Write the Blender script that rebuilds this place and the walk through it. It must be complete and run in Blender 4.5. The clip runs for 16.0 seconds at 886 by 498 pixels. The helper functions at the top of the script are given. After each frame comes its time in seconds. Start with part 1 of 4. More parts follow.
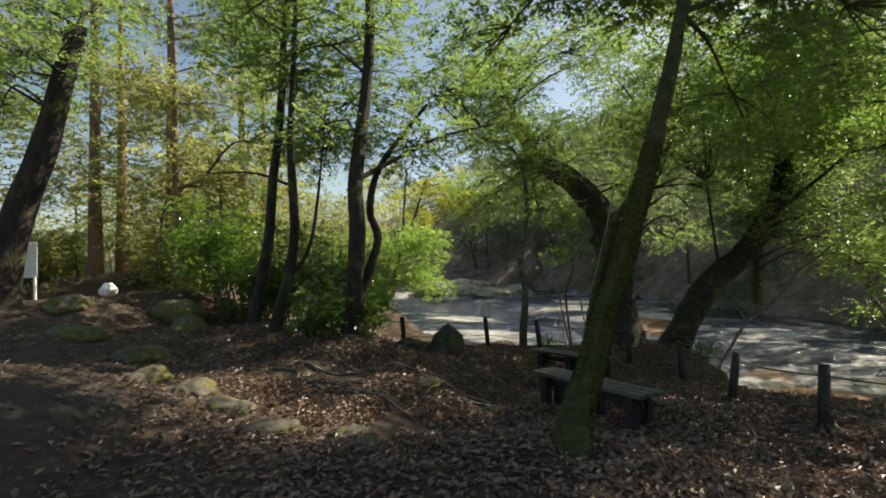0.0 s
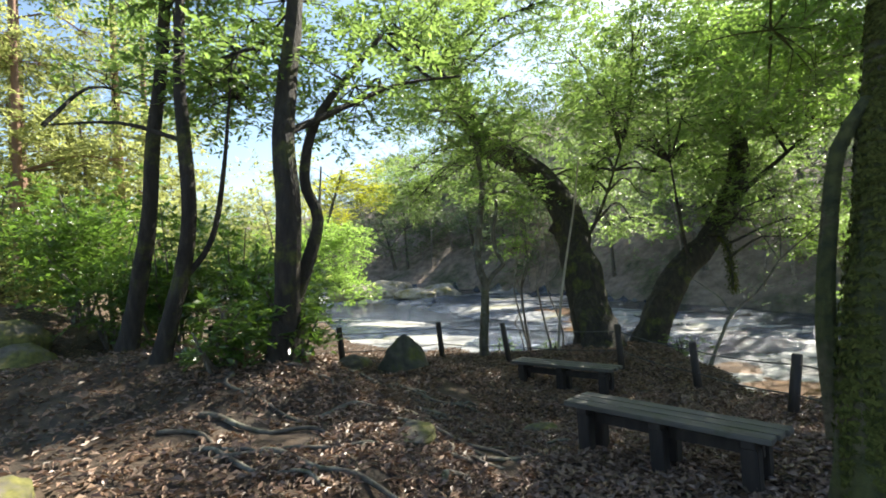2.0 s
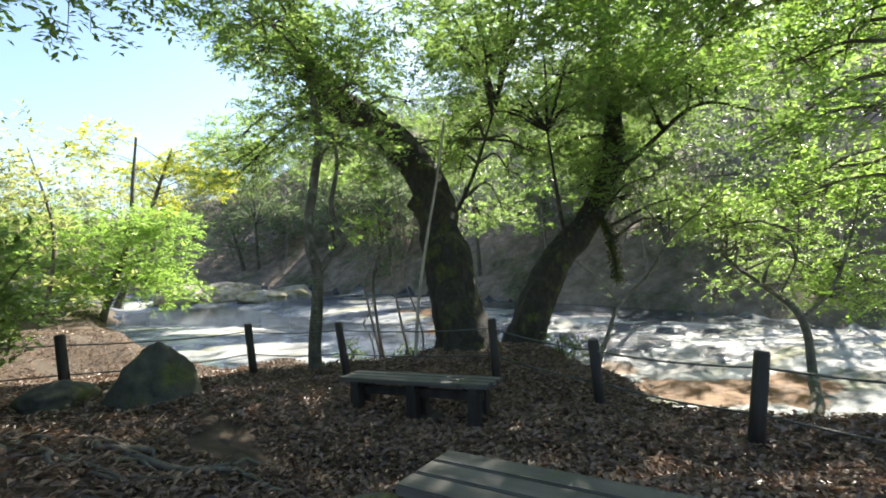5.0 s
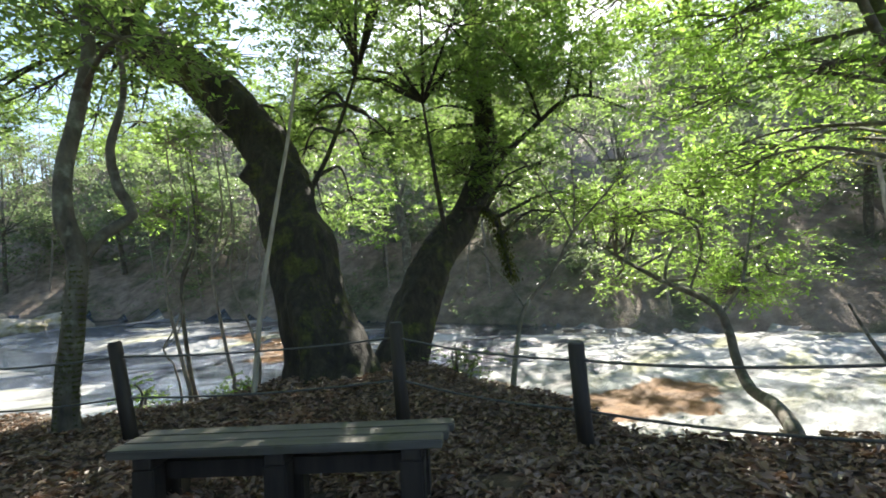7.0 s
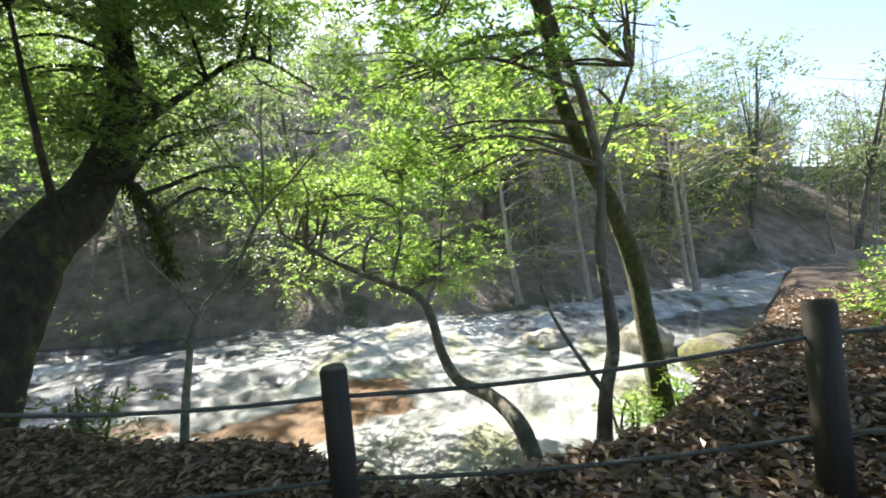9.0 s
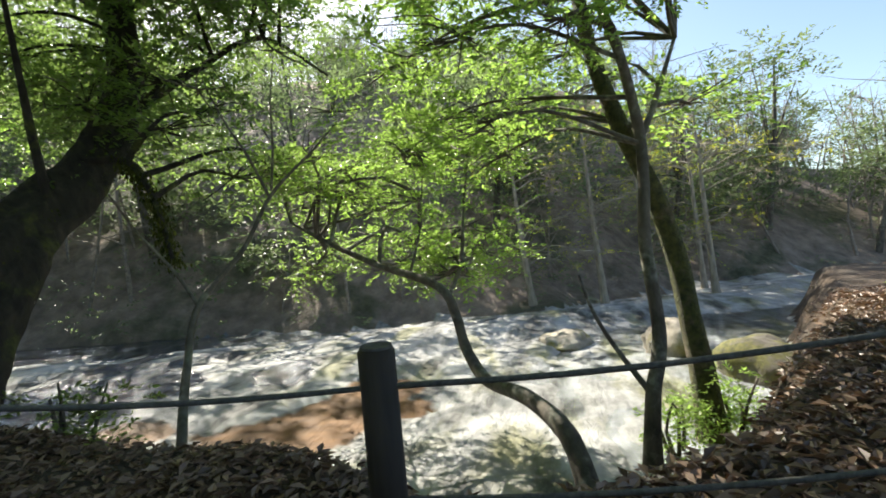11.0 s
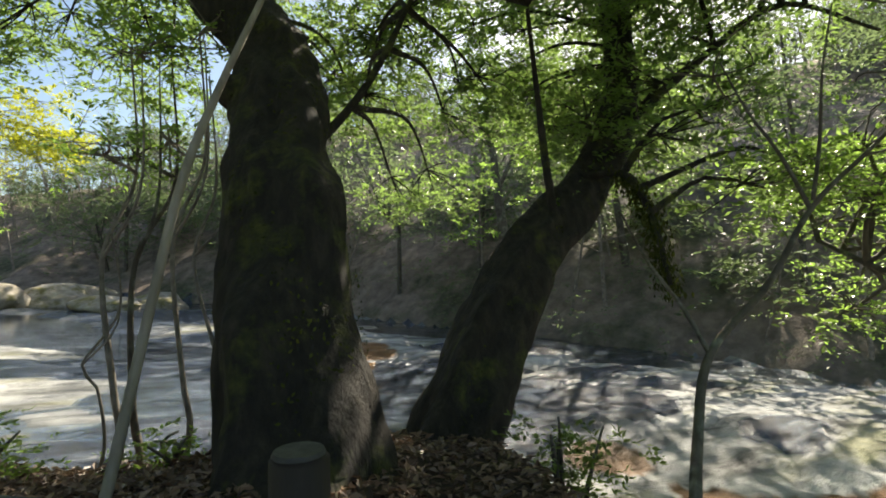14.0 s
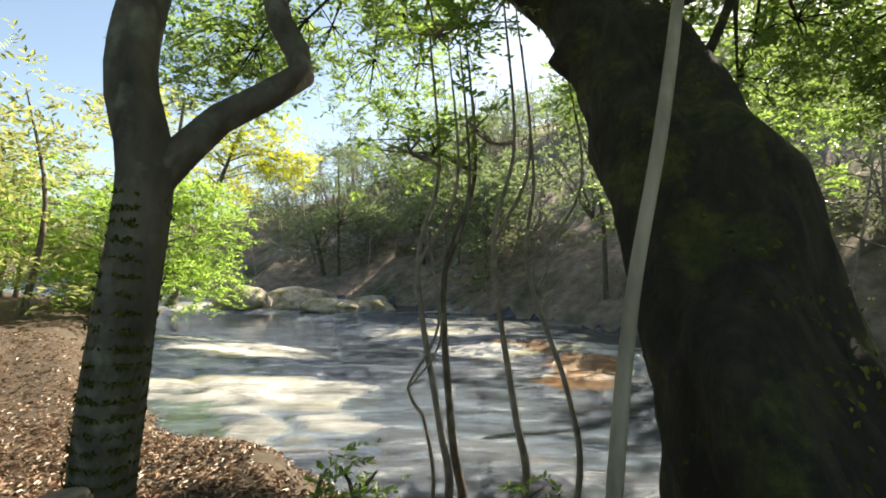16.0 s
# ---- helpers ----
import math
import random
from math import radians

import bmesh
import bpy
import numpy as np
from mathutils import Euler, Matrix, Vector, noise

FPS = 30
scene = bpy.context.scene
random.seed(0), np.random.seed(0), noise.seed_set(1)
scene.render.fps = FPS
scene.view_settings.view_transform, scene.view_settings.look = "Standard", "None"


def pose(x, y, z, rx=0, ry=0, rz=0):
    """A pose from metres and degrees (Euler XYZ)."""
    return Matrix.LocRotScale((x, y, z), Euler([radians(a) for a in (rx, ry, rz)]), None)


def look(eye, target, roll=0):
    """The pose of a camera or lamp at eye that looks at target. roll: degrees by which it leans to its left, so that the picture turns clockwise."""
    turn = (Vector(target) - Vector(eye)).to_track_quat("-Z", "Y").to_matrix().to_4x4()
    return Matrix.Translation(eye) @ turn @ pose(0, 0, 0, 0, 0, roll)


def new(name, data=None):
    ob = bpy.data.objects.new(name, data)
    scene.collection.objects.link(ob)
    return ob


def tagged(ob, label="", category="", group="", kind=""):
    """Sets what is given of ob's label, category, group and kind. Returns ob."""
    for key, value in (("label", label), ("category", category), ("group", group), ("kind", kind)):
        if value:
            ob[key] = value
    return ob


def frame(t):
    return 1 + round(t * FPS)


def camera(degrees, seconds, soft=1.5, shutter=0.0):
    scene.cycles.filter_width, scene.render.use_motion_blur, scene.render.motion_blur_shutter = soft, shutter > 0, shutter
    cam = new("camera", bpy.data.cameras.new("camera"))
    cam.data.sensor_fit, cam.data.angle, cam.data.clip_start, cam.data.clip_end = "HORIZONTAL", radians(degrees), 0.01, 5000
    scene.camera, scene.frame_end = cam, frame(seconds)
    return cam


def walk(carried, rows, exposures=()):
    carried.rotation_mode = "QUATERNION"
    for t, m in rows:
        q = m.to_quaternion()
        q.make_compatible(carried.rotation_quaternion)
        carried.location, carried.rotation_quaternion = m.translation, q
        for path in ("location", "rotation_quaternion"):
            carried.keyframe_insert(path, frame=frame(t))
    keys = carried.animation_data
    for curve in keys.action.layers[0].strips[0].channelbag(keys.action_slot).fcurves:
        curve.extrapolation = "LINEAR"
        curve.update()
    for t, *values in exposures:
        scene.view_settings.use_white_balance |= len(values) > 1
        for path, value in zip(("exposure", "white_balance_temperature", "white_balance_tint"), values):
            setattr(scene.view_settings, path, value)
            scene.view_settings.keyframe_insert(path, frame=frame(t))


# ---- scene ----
cam = camera(83.3, 16.0, soft=1.8)
PATH = [
    (0, (1.022, 0.665, 1.318), (0.837, 2.656, 1.378), -1.9),
    (0.5, (0.744, 1.479, 1.233), (0.429, 3.453, 1.296), -1.5),
    (1, (0.187, 2.151, 1.333), (-0.196, 4.113, 1.393), -2.7),
    (1.5, (-0.078, 2.644, 1.204), (-0.327, 4.627, 1.268), -2.6),
    (2, (0.066, 3.003, 1.204), (0.244, 4.995, 1.254), -3.6),
    (2.5, (0.241, 3.409, 1.196), (0.688, 5.358, 1.228), -3.7),
    (3, (0.389, 3.561, 1.181), (0.919, 5.489, 1.207), -3.8),
    (3.5, (0.587, 3.842, 1.101), (1.148, 5.762, 1.119), -3.9),
    (6, (1.334, 7.182, 0.435), (2.247, 8.959, 0.522), -2.9),
    (6.5, (1.426, 7.780, 0.342), (2.519, 9.453, 0.44), -3.1),
    (7, (1.514, 8.228, 0.253), (2.811, 9.749, 0.358), -3.4),
    (7.5, (1.844, 8.666, 0.186), (3.343, 9.993, 0.285), -4.0),
    (8, (1.945, 8.903, 0.229), (3.65, 9.948, 0.295), -4.4),
    (8.5, (2.247, 9.208, 0.272), (4.128, 9.888, 0.279), -5.8),
    (9, (2.553, 9.426, 0.161), (4.513, 9.827, 0.175), -5.0),
    (11.5, (3.047, 9.906, -0.021), (4.999, 10.341, 0.031), -4.5),
    (12, (3.034, 10.02, 0.049), (4.951, 10.6, 0.094), -5.0),
    (12.5, (3.265, 9.925, 0.205), (5.087, 10.747, 0.258), -4.7),
    (13, (3.346, 9.777, 0.271), (4.974, 10.937, 0.345), -1.3),
    (13.5, (3.54, 10.32, 0.26), (4.945, 11.74, 0.335), 0.3),
    (14, (3.669, 10.703, 0.206), (4.616, 12.459, 0.338), 0.5),
    (14.5, (3.374, 11.006, 0.205), (4.113, 12.858, 0.352), 0.8),
    (15, (3.235, 11.354, 0.247), (3.824, 13.261, 0.382), 0.9),
    (15.5, (2.969, 11.818, 0.228), (3.425, 13.761, 0.366), 0.4),
    (16, (2.658, 12.19, 0.258), (2.971, 14.16, 0.395), 0.5),
]
walk(cam, [(t, look(eye, target, roll)) for t, eye, target, roll in PATH],
     exposures=[(t, s, k, 7) for t, s, k in [(0, 0.85, 7400), (1, 1.4, 6800), (2, 1.8, 6600), (3.5, 1.95, 6500), (6, 1.95, 6500), (7.5, 2.05, 6500), (8.5, 2.1, 6500), (9, 2.02, 6500), (11.5, 1.35, 6700), (12.5, 1.15, 6700), (14, 1.3, 7100), (15.5, 1.75, 7500), (16, 1.7, 7500)]])

# ---- light ----
SUN_AZ, SUN_EL = radians(51.5), radians(39.5)
world = bpy.data.worlds.new("sky")
scene.world = world
world.use_nodes = True
wn = world.node_tree.nodes
sky = wn.new("ShaderNodeTexSky")
sky.sky_type = "NISHITA"
sky.sun_disc = False
sky.sun_elevation = SUN_EL
sky.sun_rotation = SUN_AZ
wn["Background"].inputs["Strength"].default_value = 0.085
world.node_tree.links.new(sky.outputs[0], wn["Background"].inputs[0])
sun_data = bpy.data.lights.new("sun", "SUN")
sun_data.energy = 5.0
sun_data.angle = radians(0.55)
sun_data.color = (1.0, 0.93, 0.82)
sun = new("sun", sun_data)
SUN_DIR = Vector((math.sin(SUN_AZ) * math.cos(SUN_EL), math.cos(SUN_AZ) * math.cos(SUN_EL), math.sin(SUN_EL)))
sun.matrix_world = look(SUN_DIR * 60, (0, 0, 0))

# ---- materials ----
def node_mat(name):
    m = bpy.data.materials.new(name)
    m.use_nodes = True
    nt = m.node_tree
    return m, nt.nodes, nt.links, nt.nodes["Principled BSDF"]


def noise_tex(nodes, links, scale, detail=6.0, rough=0.6, stretch=None):
    coord = nodes.new("ShaderNodeTexCoord")
    tex = nodes.new("ShaderNodeTexNoise")
    tex.inputs["Scale"].default_value = scale
    tex.inputs["Detail"].default_value = detail
    tex.inputs["Roughness"].default_value = rough
    if stretch:
        mp = nodes.new("ShaderNodeMapping")
        mp.inputs["Scale"].default_value = stretch
        links.new(coord.outputs["Object"], mp.inputs[0])
        links.new(mp.outputs[0], tex.inputs["Vector"])
    else:
        links.new(coord.outputs["Object"], tex.inputs["Vector"])
    return tex.outputs["Fac"]


def ramp(nodes, links, fac, stops):
    r = nodes.new("ShaderNodeValToRGB")
    el = r.color_ramp.elements
    while len(el) < len(stops):
        el.new(0.5)
    for e, (p, c) in zip(el, stops):
        e.position, e.color = p, (*c, 1)
    links.new(fac, r.inputs[0])
    return r.outputs[0]


def blend(nodes, links, fac, a, b):
    mx = nodes.new("ShaderNodeMix")
    mx.data_type = "RGBA"
    links.new(fac, mx.inputs[0])
    links.new(a, mx.inputs[6])
    links.new(b, mx.inputs[7])
    return mx.outputs[2]


def bump(nodes, links, height, bsdf, strength, distance):
    b = nodes.new("ShaderNodeBump")
    b.inputs["Strength"].default_value = strength
    b.inputs["Distance"].default_value = distance
    links.new(height, b.inputs["Height"])
    links.new(b.outputs[0], bsdf.inputs["Normal"])


def surface(name, stops, scale, stops2=None, scale2=2.0, mask=None, rough=0.85, stretch=None, bump_s=0.6, bump_d=0.02, bump_scale=None):
    """Two-scale noise colour with relief; mask = (low, high) where the second colours show."""
    m, n, l, b = node_mat(name)
    f = noise_tex(n, l, scale, stretch=stretch)
    col = ramp(n, l, f, stops)
    if stops2:
        f2 = noise_tex(n, l, scale2, 5.0, 0.65)
        c2 = ramp(n, l, noise_tex(n, l, scale * 1.7), stops2)
        k = ramp(n, l, f2, [(mask[0], (0, 0, 0)), (mask[1], (1, 1, 1))])
        col = blend(n, l, k, col, c2)
    l.new(col, b.inputs["Base Color"])
    b.inputs["Roughness"].default_value = rough
    h = noise_tex(n, l, bump_scale or scale, 8.0, 0.7, stretch=stretch)
    bump(n, l, h, b, bump_s, bump_d)
    return m


def leaf_mat(name, dark, light, trans, glow, rough=0.38, spec=0.5):
    """Leaf blade: varied per leaf, lets light through."""
    m, n, l, b = node_mat(name)
    geo = n.new("ShaderNodeNewGeometry")
    col = ramp(n, l, geo.outputs["Random Per Island"], [(0.0, dark), (0.65, light), (1.0, tuple(min(1, c * 1.25) for c in light))])
    l.new(col, b.inputs["Base Color"])
    b.inputs["Roughness"].default_value = rough
    b.inputs["Specular IOR Level"].default_value = spec
    t = n.new("ShaderNodeBsdfTranslucent")
    tc = ramp(n, l, geo.outputs["Random Per Island"], [(0.0, tuple(c * 0.6 for c in glow)), (1.0, glow)])
    l.new(tc, t.inputs[0])
    mix = n.new("ShaderNodeMixShader")
    mix.inputs[0].default_value = trans
    l.new(b.outputs[0], mix.inputs[1])
    l.new(t.outputs[0], mix.inputs[2])
    l.new(mix.outputs[0], n["Material Output"].inputs[0])
    return m


MOSS = [(0.3, (0.032, 0.04, 0.01)), (0.7, (0.125, 0.13, 0.03))]
M_SOIL = surface("soil", [(0.3, (0.03, 0.02, 0.013)), (0.55, (0.075, 0.05, 0.032)), (0.75, (0.13, 0.095, 0.065))], 7,
                 [(0.3, (0.045, 0.036, 0.028)), (0.7, (0.1, 0.082, 0.063))], 0.5, (0.5, 0.62), rough=0.95, bump_s=0.9, bump_d=0.04, bump_scale=14)
M_BARK_DARK = surface("bark_dark", [(0.3, (0.015, 0.012, 0.01)), (0.55, (0.04, 0.032, 0.025)), (0.75, (0.085, 0.066, 0.05))], 10, MOSS, 2.2, (0.54, 0.64),
                      stretch=(1, 1, 0.3), bump_s=1.0, bump_d=0.12, bump_scale=12)
M_BARK_MOSS = surface("bark_mossy", [(0.3, (0.07, 0.05, 0.032)), (0.7, (0.26, 0.19, 0.13))], 8, MOSS, 1.6, (0.32, 0.46),
                      stretch=(1, 1, 1.6), bump_s=1.0, bump_d=0.1, bump_scale=14)
M_BARK_GREY = surface("bark_grey", [(0.3, (0.04, 0.034, 0.027)), (0.7, (0.16, 0.135, 0.105))], 7, [(0.35, (0.05, 0.055, 0.025)), (0.65, (0.24, 0.23, 0.19))], 3.0, (0.48, 0.62),
                      stretch=(1, 1, 0.5), bump_s=0.8, bump_d=0.02, bump_scale=18)
M_BARK_PALE = surface("bark_pale", [(0.3, (0.2, 0.17, 0.13)), (0.7, (0.42, 0.37, 0.3))], 9, rough=0.8, stretch=(1, 1, 0.3), bump_s=0.5, bump_d=0.01)
M_CEDAR = surface("bark_cedar", [(0.3, (0.13, 0.07, 0.045)), (0.7, (0.3, 0.18, 0.12))], 6, stretch=(1, 1, 0.1), bump_s=1.0, bump_d=0.04)
M_POST = surface("post_wood", [(0.3, (0.014, 0.01, 0.008)), (0.7, (0.055, 0.04, 0.03))], 10, stretch=(1, 1, 0.12), rough=0.75, bump_s=0.5, bump_d=0.008)
M_POST_END = surface("post_end_grain", [(0.3, (0.03, 0.027, 0.024)), (0.7, (0.1, 0.094, 0.086))], 25, rough=0.8, bump_s=0.4, bump_d=0.004)
M_PLANK = surface("weathered_plank", [(0.25, (0.05, 0.043, 0.036)), (0.75, (0.16, 0.145, 0.125))], 11, [(0.3, (0.04, 0.04, 0.025)), (0.7, (0.1, 0.1, 0.06))], 2.5, (0.55, 0.68),
                  stretch=(0.08, 1, 1), rough=0.6, bump_s=0.5, bump_d=0.006)
M_ROPE = surface("rope", [(0.3, (0.05, 0.048, 0.045)), (0.7, (0.13, 0.125, 0.115))], 60, rough=0.85, bump_s=0.8, bump_d=0.004)
M_STONE = surface("mossy_stone", [(0.3, (0.06, 0.052, 0.042)), (0.7, (0.17, 0.15, 0.12))], 8, [(0.3, (0.045, 0.048, 0.012)), (0.7, (0.17, 0.16, 0.04))], 2.6, (0.42, 0.54), bump_s=0.9, bump_d=0.03)
M_STONE_DARK = surface("dark_stone", [(0.3, (0.025, 0.025, 0.02)), (0.7, (0.09, 0.085, 0.065))], 7, MOSS, 2.5, (0.5, 0.64), bump_s=0.9, bump_d=0.03)
M_BOULDER = surface("pale_boulder", [(0.3, (0.2, 0.17, 0.13)), (0.7, (0.45, 0.41, 0.34))], 3, [(0.3, (0.1, 0.09, 0.03)), (0.7, (0.25, 0.22, 0.08))], 1.2, (0.5, 0.62), bump_s=0.8, bump_d=0.05)
M_HILL = surface("hillside_litter", [(0.25, (0.13, 0.1, 0.08)), (0.55, (0.3, 0.235, 0.19)), (0.8, (0.46, 0.37, 0.3))], 1.6,
                 [(0.3, (0.05, 0.06, 0.03)), (0.7, (0.16, 0.15, 0.09))], 0.25, (0.5, 0.62), rough=0.95, bump_s=1.0, bump_d=0.3, bump_scale=3)
M_LEAF = leaf_mat("leaf_evergreen", (0.03, 0.05, 0.014), (0.1, 0.145, 0.035), 0.5, (0.39, 0.58, 0.14))
M_LEAF_BRIGHT = leaf_mat("leaf_bright", (0.05, 0.09, 0.015), (0.16, 0.23, 0.035), 0.55, (0.47, 0.72, 0.14))
M_LEAF_SHRUB = leaf_mat("leaf_shrub", (0.02, 0.045, 0.012), (0.075, 0.125, 0.03), 0.4, (0.25, 0.44, 0.06), rough=0.28, spec=0.7)
M_LEAF_YELLOW = leaf_mat("leaf_yellow_green", (0.09, 0.12, 0.015), (0.25, 0.29, 0.035), 0.55, (0.75, 0.78, 0.07))
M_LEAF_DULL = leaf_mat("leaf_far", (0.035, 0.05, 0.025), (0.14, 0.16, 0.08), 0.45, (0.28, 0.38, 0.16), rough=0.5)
# cedar, wood and path shrub leaves; sunlight is put into this paler colour
M_LEAF_SUNLIT = leaf_mat("leaf_sunlit_pale", (0.05, 0.06, 0.02), (0.21, 0.23, 0.09), 0.5, (0.55, 0.6, 0.2), rough=0.6)
M_MOSS_TUFT = leaf_mat("moss_tuft", (0.025, 0.032, 0.008), (0.08, 0.085, 0.022), 0.12, (0.13, 0.15, 0.025), rough=0.9, spec=0.1)
M_LITTER = leaf_mat("leaf_litter", (0.05, 0.028, 0.016), (0.25, 0.165, 0.115), 0.1, (0.3, 0.16, 0.07), rough=0.42)
M_TWIG = surface("twig", [(0.3, (0.13, 0.11, 0.09)), (0.7, (0.34, 0.29, 0.24))], 9, rough=0.85, bump_s=0.3, bump_d=0.01)
M_WHITE = surface("white_board", [(0.3, (0.72, 0.72, 0.7)), (0.7, (0.82, 0.82, 0.8))], 6, rough=0.5, bump_s=0.1, bump_d=0.002)

# shallow water: thin, clear, gently rippled
M_WATER, _n, _l, _b = node_mat("shallow_water")
_b.inputs["Base Color"].default_value = (0.62, 0.7, 0.76, 1)
_b.inputs["Roughness"].default_value = 0.03
_b.inputs["IOR"].default_value = 1.33
_b.inputs["Transmission Weight"].default_value = 1.0
bump(_n, _l, noise_tex(_n, _l, 1.5, 3.0, 0.5, stretch=(1, 2.4, 1)), _b, 0.3, 0.04)
# bedrock: pale where dry, dark for wet rock and painted upstream shade, rusty silt in the pools
M_ROCK, _n, _l, _b = node_mat("river_rock")
_dry = ramp(_n, _l, noise_tex(_n, _l, 1.4, 8.0, 0.65), [(0.3, (0.17, 0.17, 0.17)), (0.5, (0.36, 0.36, 0.355)), (0.7, (0.56, 0.56, 0.55))])
# blue-dark tones paint shade and sky reflection as well as wet rock
_wet_shaded = ramp(_n, _l, noise_tex(_n, _l, 1.6, 8.0, 0.7, stretch=(0.6, 2.0, 1)), [(0.36, (0.014, 0.018, 0.026)), (0.5, (0.035, 0.048, 0.075)), (0.6, (0.085, 0.105, 0.14)), (0.7, (0.28, 0.28, 0.25))])
_silt = ramp(_n, _l, noise_tex(_n, _l, 3.0), [(0.3, (0.075, 0.035, 0.01)), (0.7, (0.2, 0.095, 0.026))])
_crack = ramp(_n, _l, noise_tex(_n, _l, 0.5, 9.0, 0.66, stretch=(0.6, 2.2, 1)), [(0.36, (0.16, 0.16, 0.16)), (0.43, (0.6, 0.6, 0.58)), (0.52, (1, 1, 1))])
_alga = ramp(_n, _l, noise_tex(_n, _l, 0.55, 5.0, 0.6, stretch=(0.6, 1.6, 1)), [(0.52, (0, 0, 0)), (0.64, (0.75, 0.75, 0.75))])
_algc = ramp(_n, _l, noise_tex(_n, _l, 4.0), [(0.3, (0.13, 0.13, 0.045)), (0.7, (0.34, 0.33, 0.15))])
_dry = blend(_n, _l, _alga, _dry, _algc)
_mul = _n.new("ShaderNodeMix")
_mul.data_type, _mul.blend_type = "RGBA", "MULTIPLY"
_mul.inputs[0].default_value = 1.0
_l.new(_dry, _mul.inputs[6])
_l.new(_crack, _mul.inputs[7])
_a = _n.new("ShaderNodeAttribute")
_a.attribute_name = "wet_shade"
_s = _n.new("ShaderNodeAttribute")
_s.attribute_name = "silt"
_l.new(blend(_n, _l, _s.outputs["Fac"], blend(_n, _l, _a.outputs["Fac"], _mul.outputs[2], _wet_shaded), _silt), _b.inputs["Base Color"])
_r = _n.new("ShaderNodeMapRange")
_r.inputs["To Min"].default_value, _r.inputs["To Max"].default_value = 0.75, 0.24
_l.new(_a.outputs["Fac"], _r.inputs["Value"])
_l.new(_r.outputs[0], _b.inputs["Roughness"])
_b.inputs["Specular IOR Level"].default_value = 0.3
bump(_n, _l, noise_tex(_n, _l, 3.2, 9.0, 0.7, stretch=(0.7, 1.8, 1)), _b, 0.9, 0.08)



# ---- mesh helpers ----
RNG = np.random.default_rng(7)


def mesh_np(name, verts, faces, mat, smooth=False):
    """Triangles or quads from arrays."""
    me = bpy.data.meshes.new(name)
    v = np.asarray(verts, dtype=np.float32)
    f = np.asarray(faces, dtype=np.int32)
    k = f.shape[1]
    me.vertices.add(len(v))
    me.vertices.foreach_set("co", v.ravel())
    me.loops.add(f.size)
    me.loops.foreach_set("vertex_index", f.ravel())
    me.polygons.add(len(f))
    me.polygons.foreach_set("loop_start", np.arange(0, f.size, k, dtype=np.int32))
    me.polygons.foreach_set("use_smooth", np.full(len(f), smooth))
    me.materials.append(mat)
    me.update(calc_edges=True)
    me.validate()
    return me


def part_np(name, verts, faces, mat, parent=None, label="", kind="", smooth=False):
    ob = new(name, mesh_np(name, verts, faces, mat, smooth))
    if parent is not None:
        ob.parent = parent
    return tagged(ob, label=label, kind=kind)


def part(name, bm, mat, parent, label="", smooth=False):
    me = bpy.data.meshes.new(name)
    bm.normal_update()
    bm.to_mesh(me)
    bm.free()
    me.materials.append(mat)
    if smooth:
        me.polygons.foreach_set("use_smooth", np.full(len(me.polygons), True))
    ob = new(name, me)
    if parent is not None:
        ob.parent = parent
    return tagged(ob, label=label)


def empty(name, place, label, category, group="", turn=0.0):
    ob = new(name)
    ob.empty_display_size = 0.1
    ob.matrix_world = pose(*place, 0, 0, turn)
    return tagged(ob, label=label, category=category, group=group)


def lattice(ix, iy, seed):
    h = (ix * 374761393 + iy * 668265263 + seed * 982451653) & 0x7FFFFFFF
    h = ((h ^ (h >> 13)) * 1274126177) & 0x7FFFFFFF
    return ((h ^ (h >> 16)) & 0xFFFF) / 65535.0 - 0.5


def vnoise(x, y, seed=0):
    """Smooth value noise, -0.5 to 0.5."""
    x, y = np.asarray(x, float), np.asarray(y, float)
    ix, iy = np.floor(x).astype(np.int64), np.floor(y).astype(np.int64)
    fx, fy = x - ix, y - iy
    fx, fy = fx * fx * (3 - 2 * fx), fy * fy * (3 - 2 * fy)
    a, b = lattice(ix, iy, seed), lattice(ix + 1, iy, seed)
    c, d = lattice(ix, iy + 1, seed), lattice(ix + 1, iy + 1, seed)
    return (a * (1 - fx) + b * fx) * (1 - fy) + (c * (1 - fx) + d * fx) * fy


def fbm(x, y, scale, octaves=4, seed=0):
    s, amp, out = scale, 1.0, 0.0
    for k in range(octaves):
        out = out + amp * vnoise(x * s, y * s, seed + k)
        s, amp = s * 2.03, amp * 0.5
    return out


def smooth01(t):
    t = np.clip(t, 0, 1)
    return t * t * (3 - 2 * t)


def line_side(x, y, pts):
    """Signed distance to a polyline: positive on its left-hand side."""
    best = np.full(np.shape(x), 1e9)
    sign = np.ones(np.shape(x))
    for (ax, ay), (bx, by) in zip(pts[:-1], pts[1:]):
        dx, dy = bx - ax, by - ay
        t = np.clip(((x - ax) * dx + (y - ay) * dy) / (dx * dx + dy * dy), 0, 1)
        px, py = x - ax - t * dx, y - ay - t * dy
        d = np.hypot(px, py)
        side = np.where(dx * py - dy * px >= 0, 1.0, -1.0)
        near = d < best
        sign = np.where(near, side, sign)
        best = np.where(near, d, best)
    return best * sign


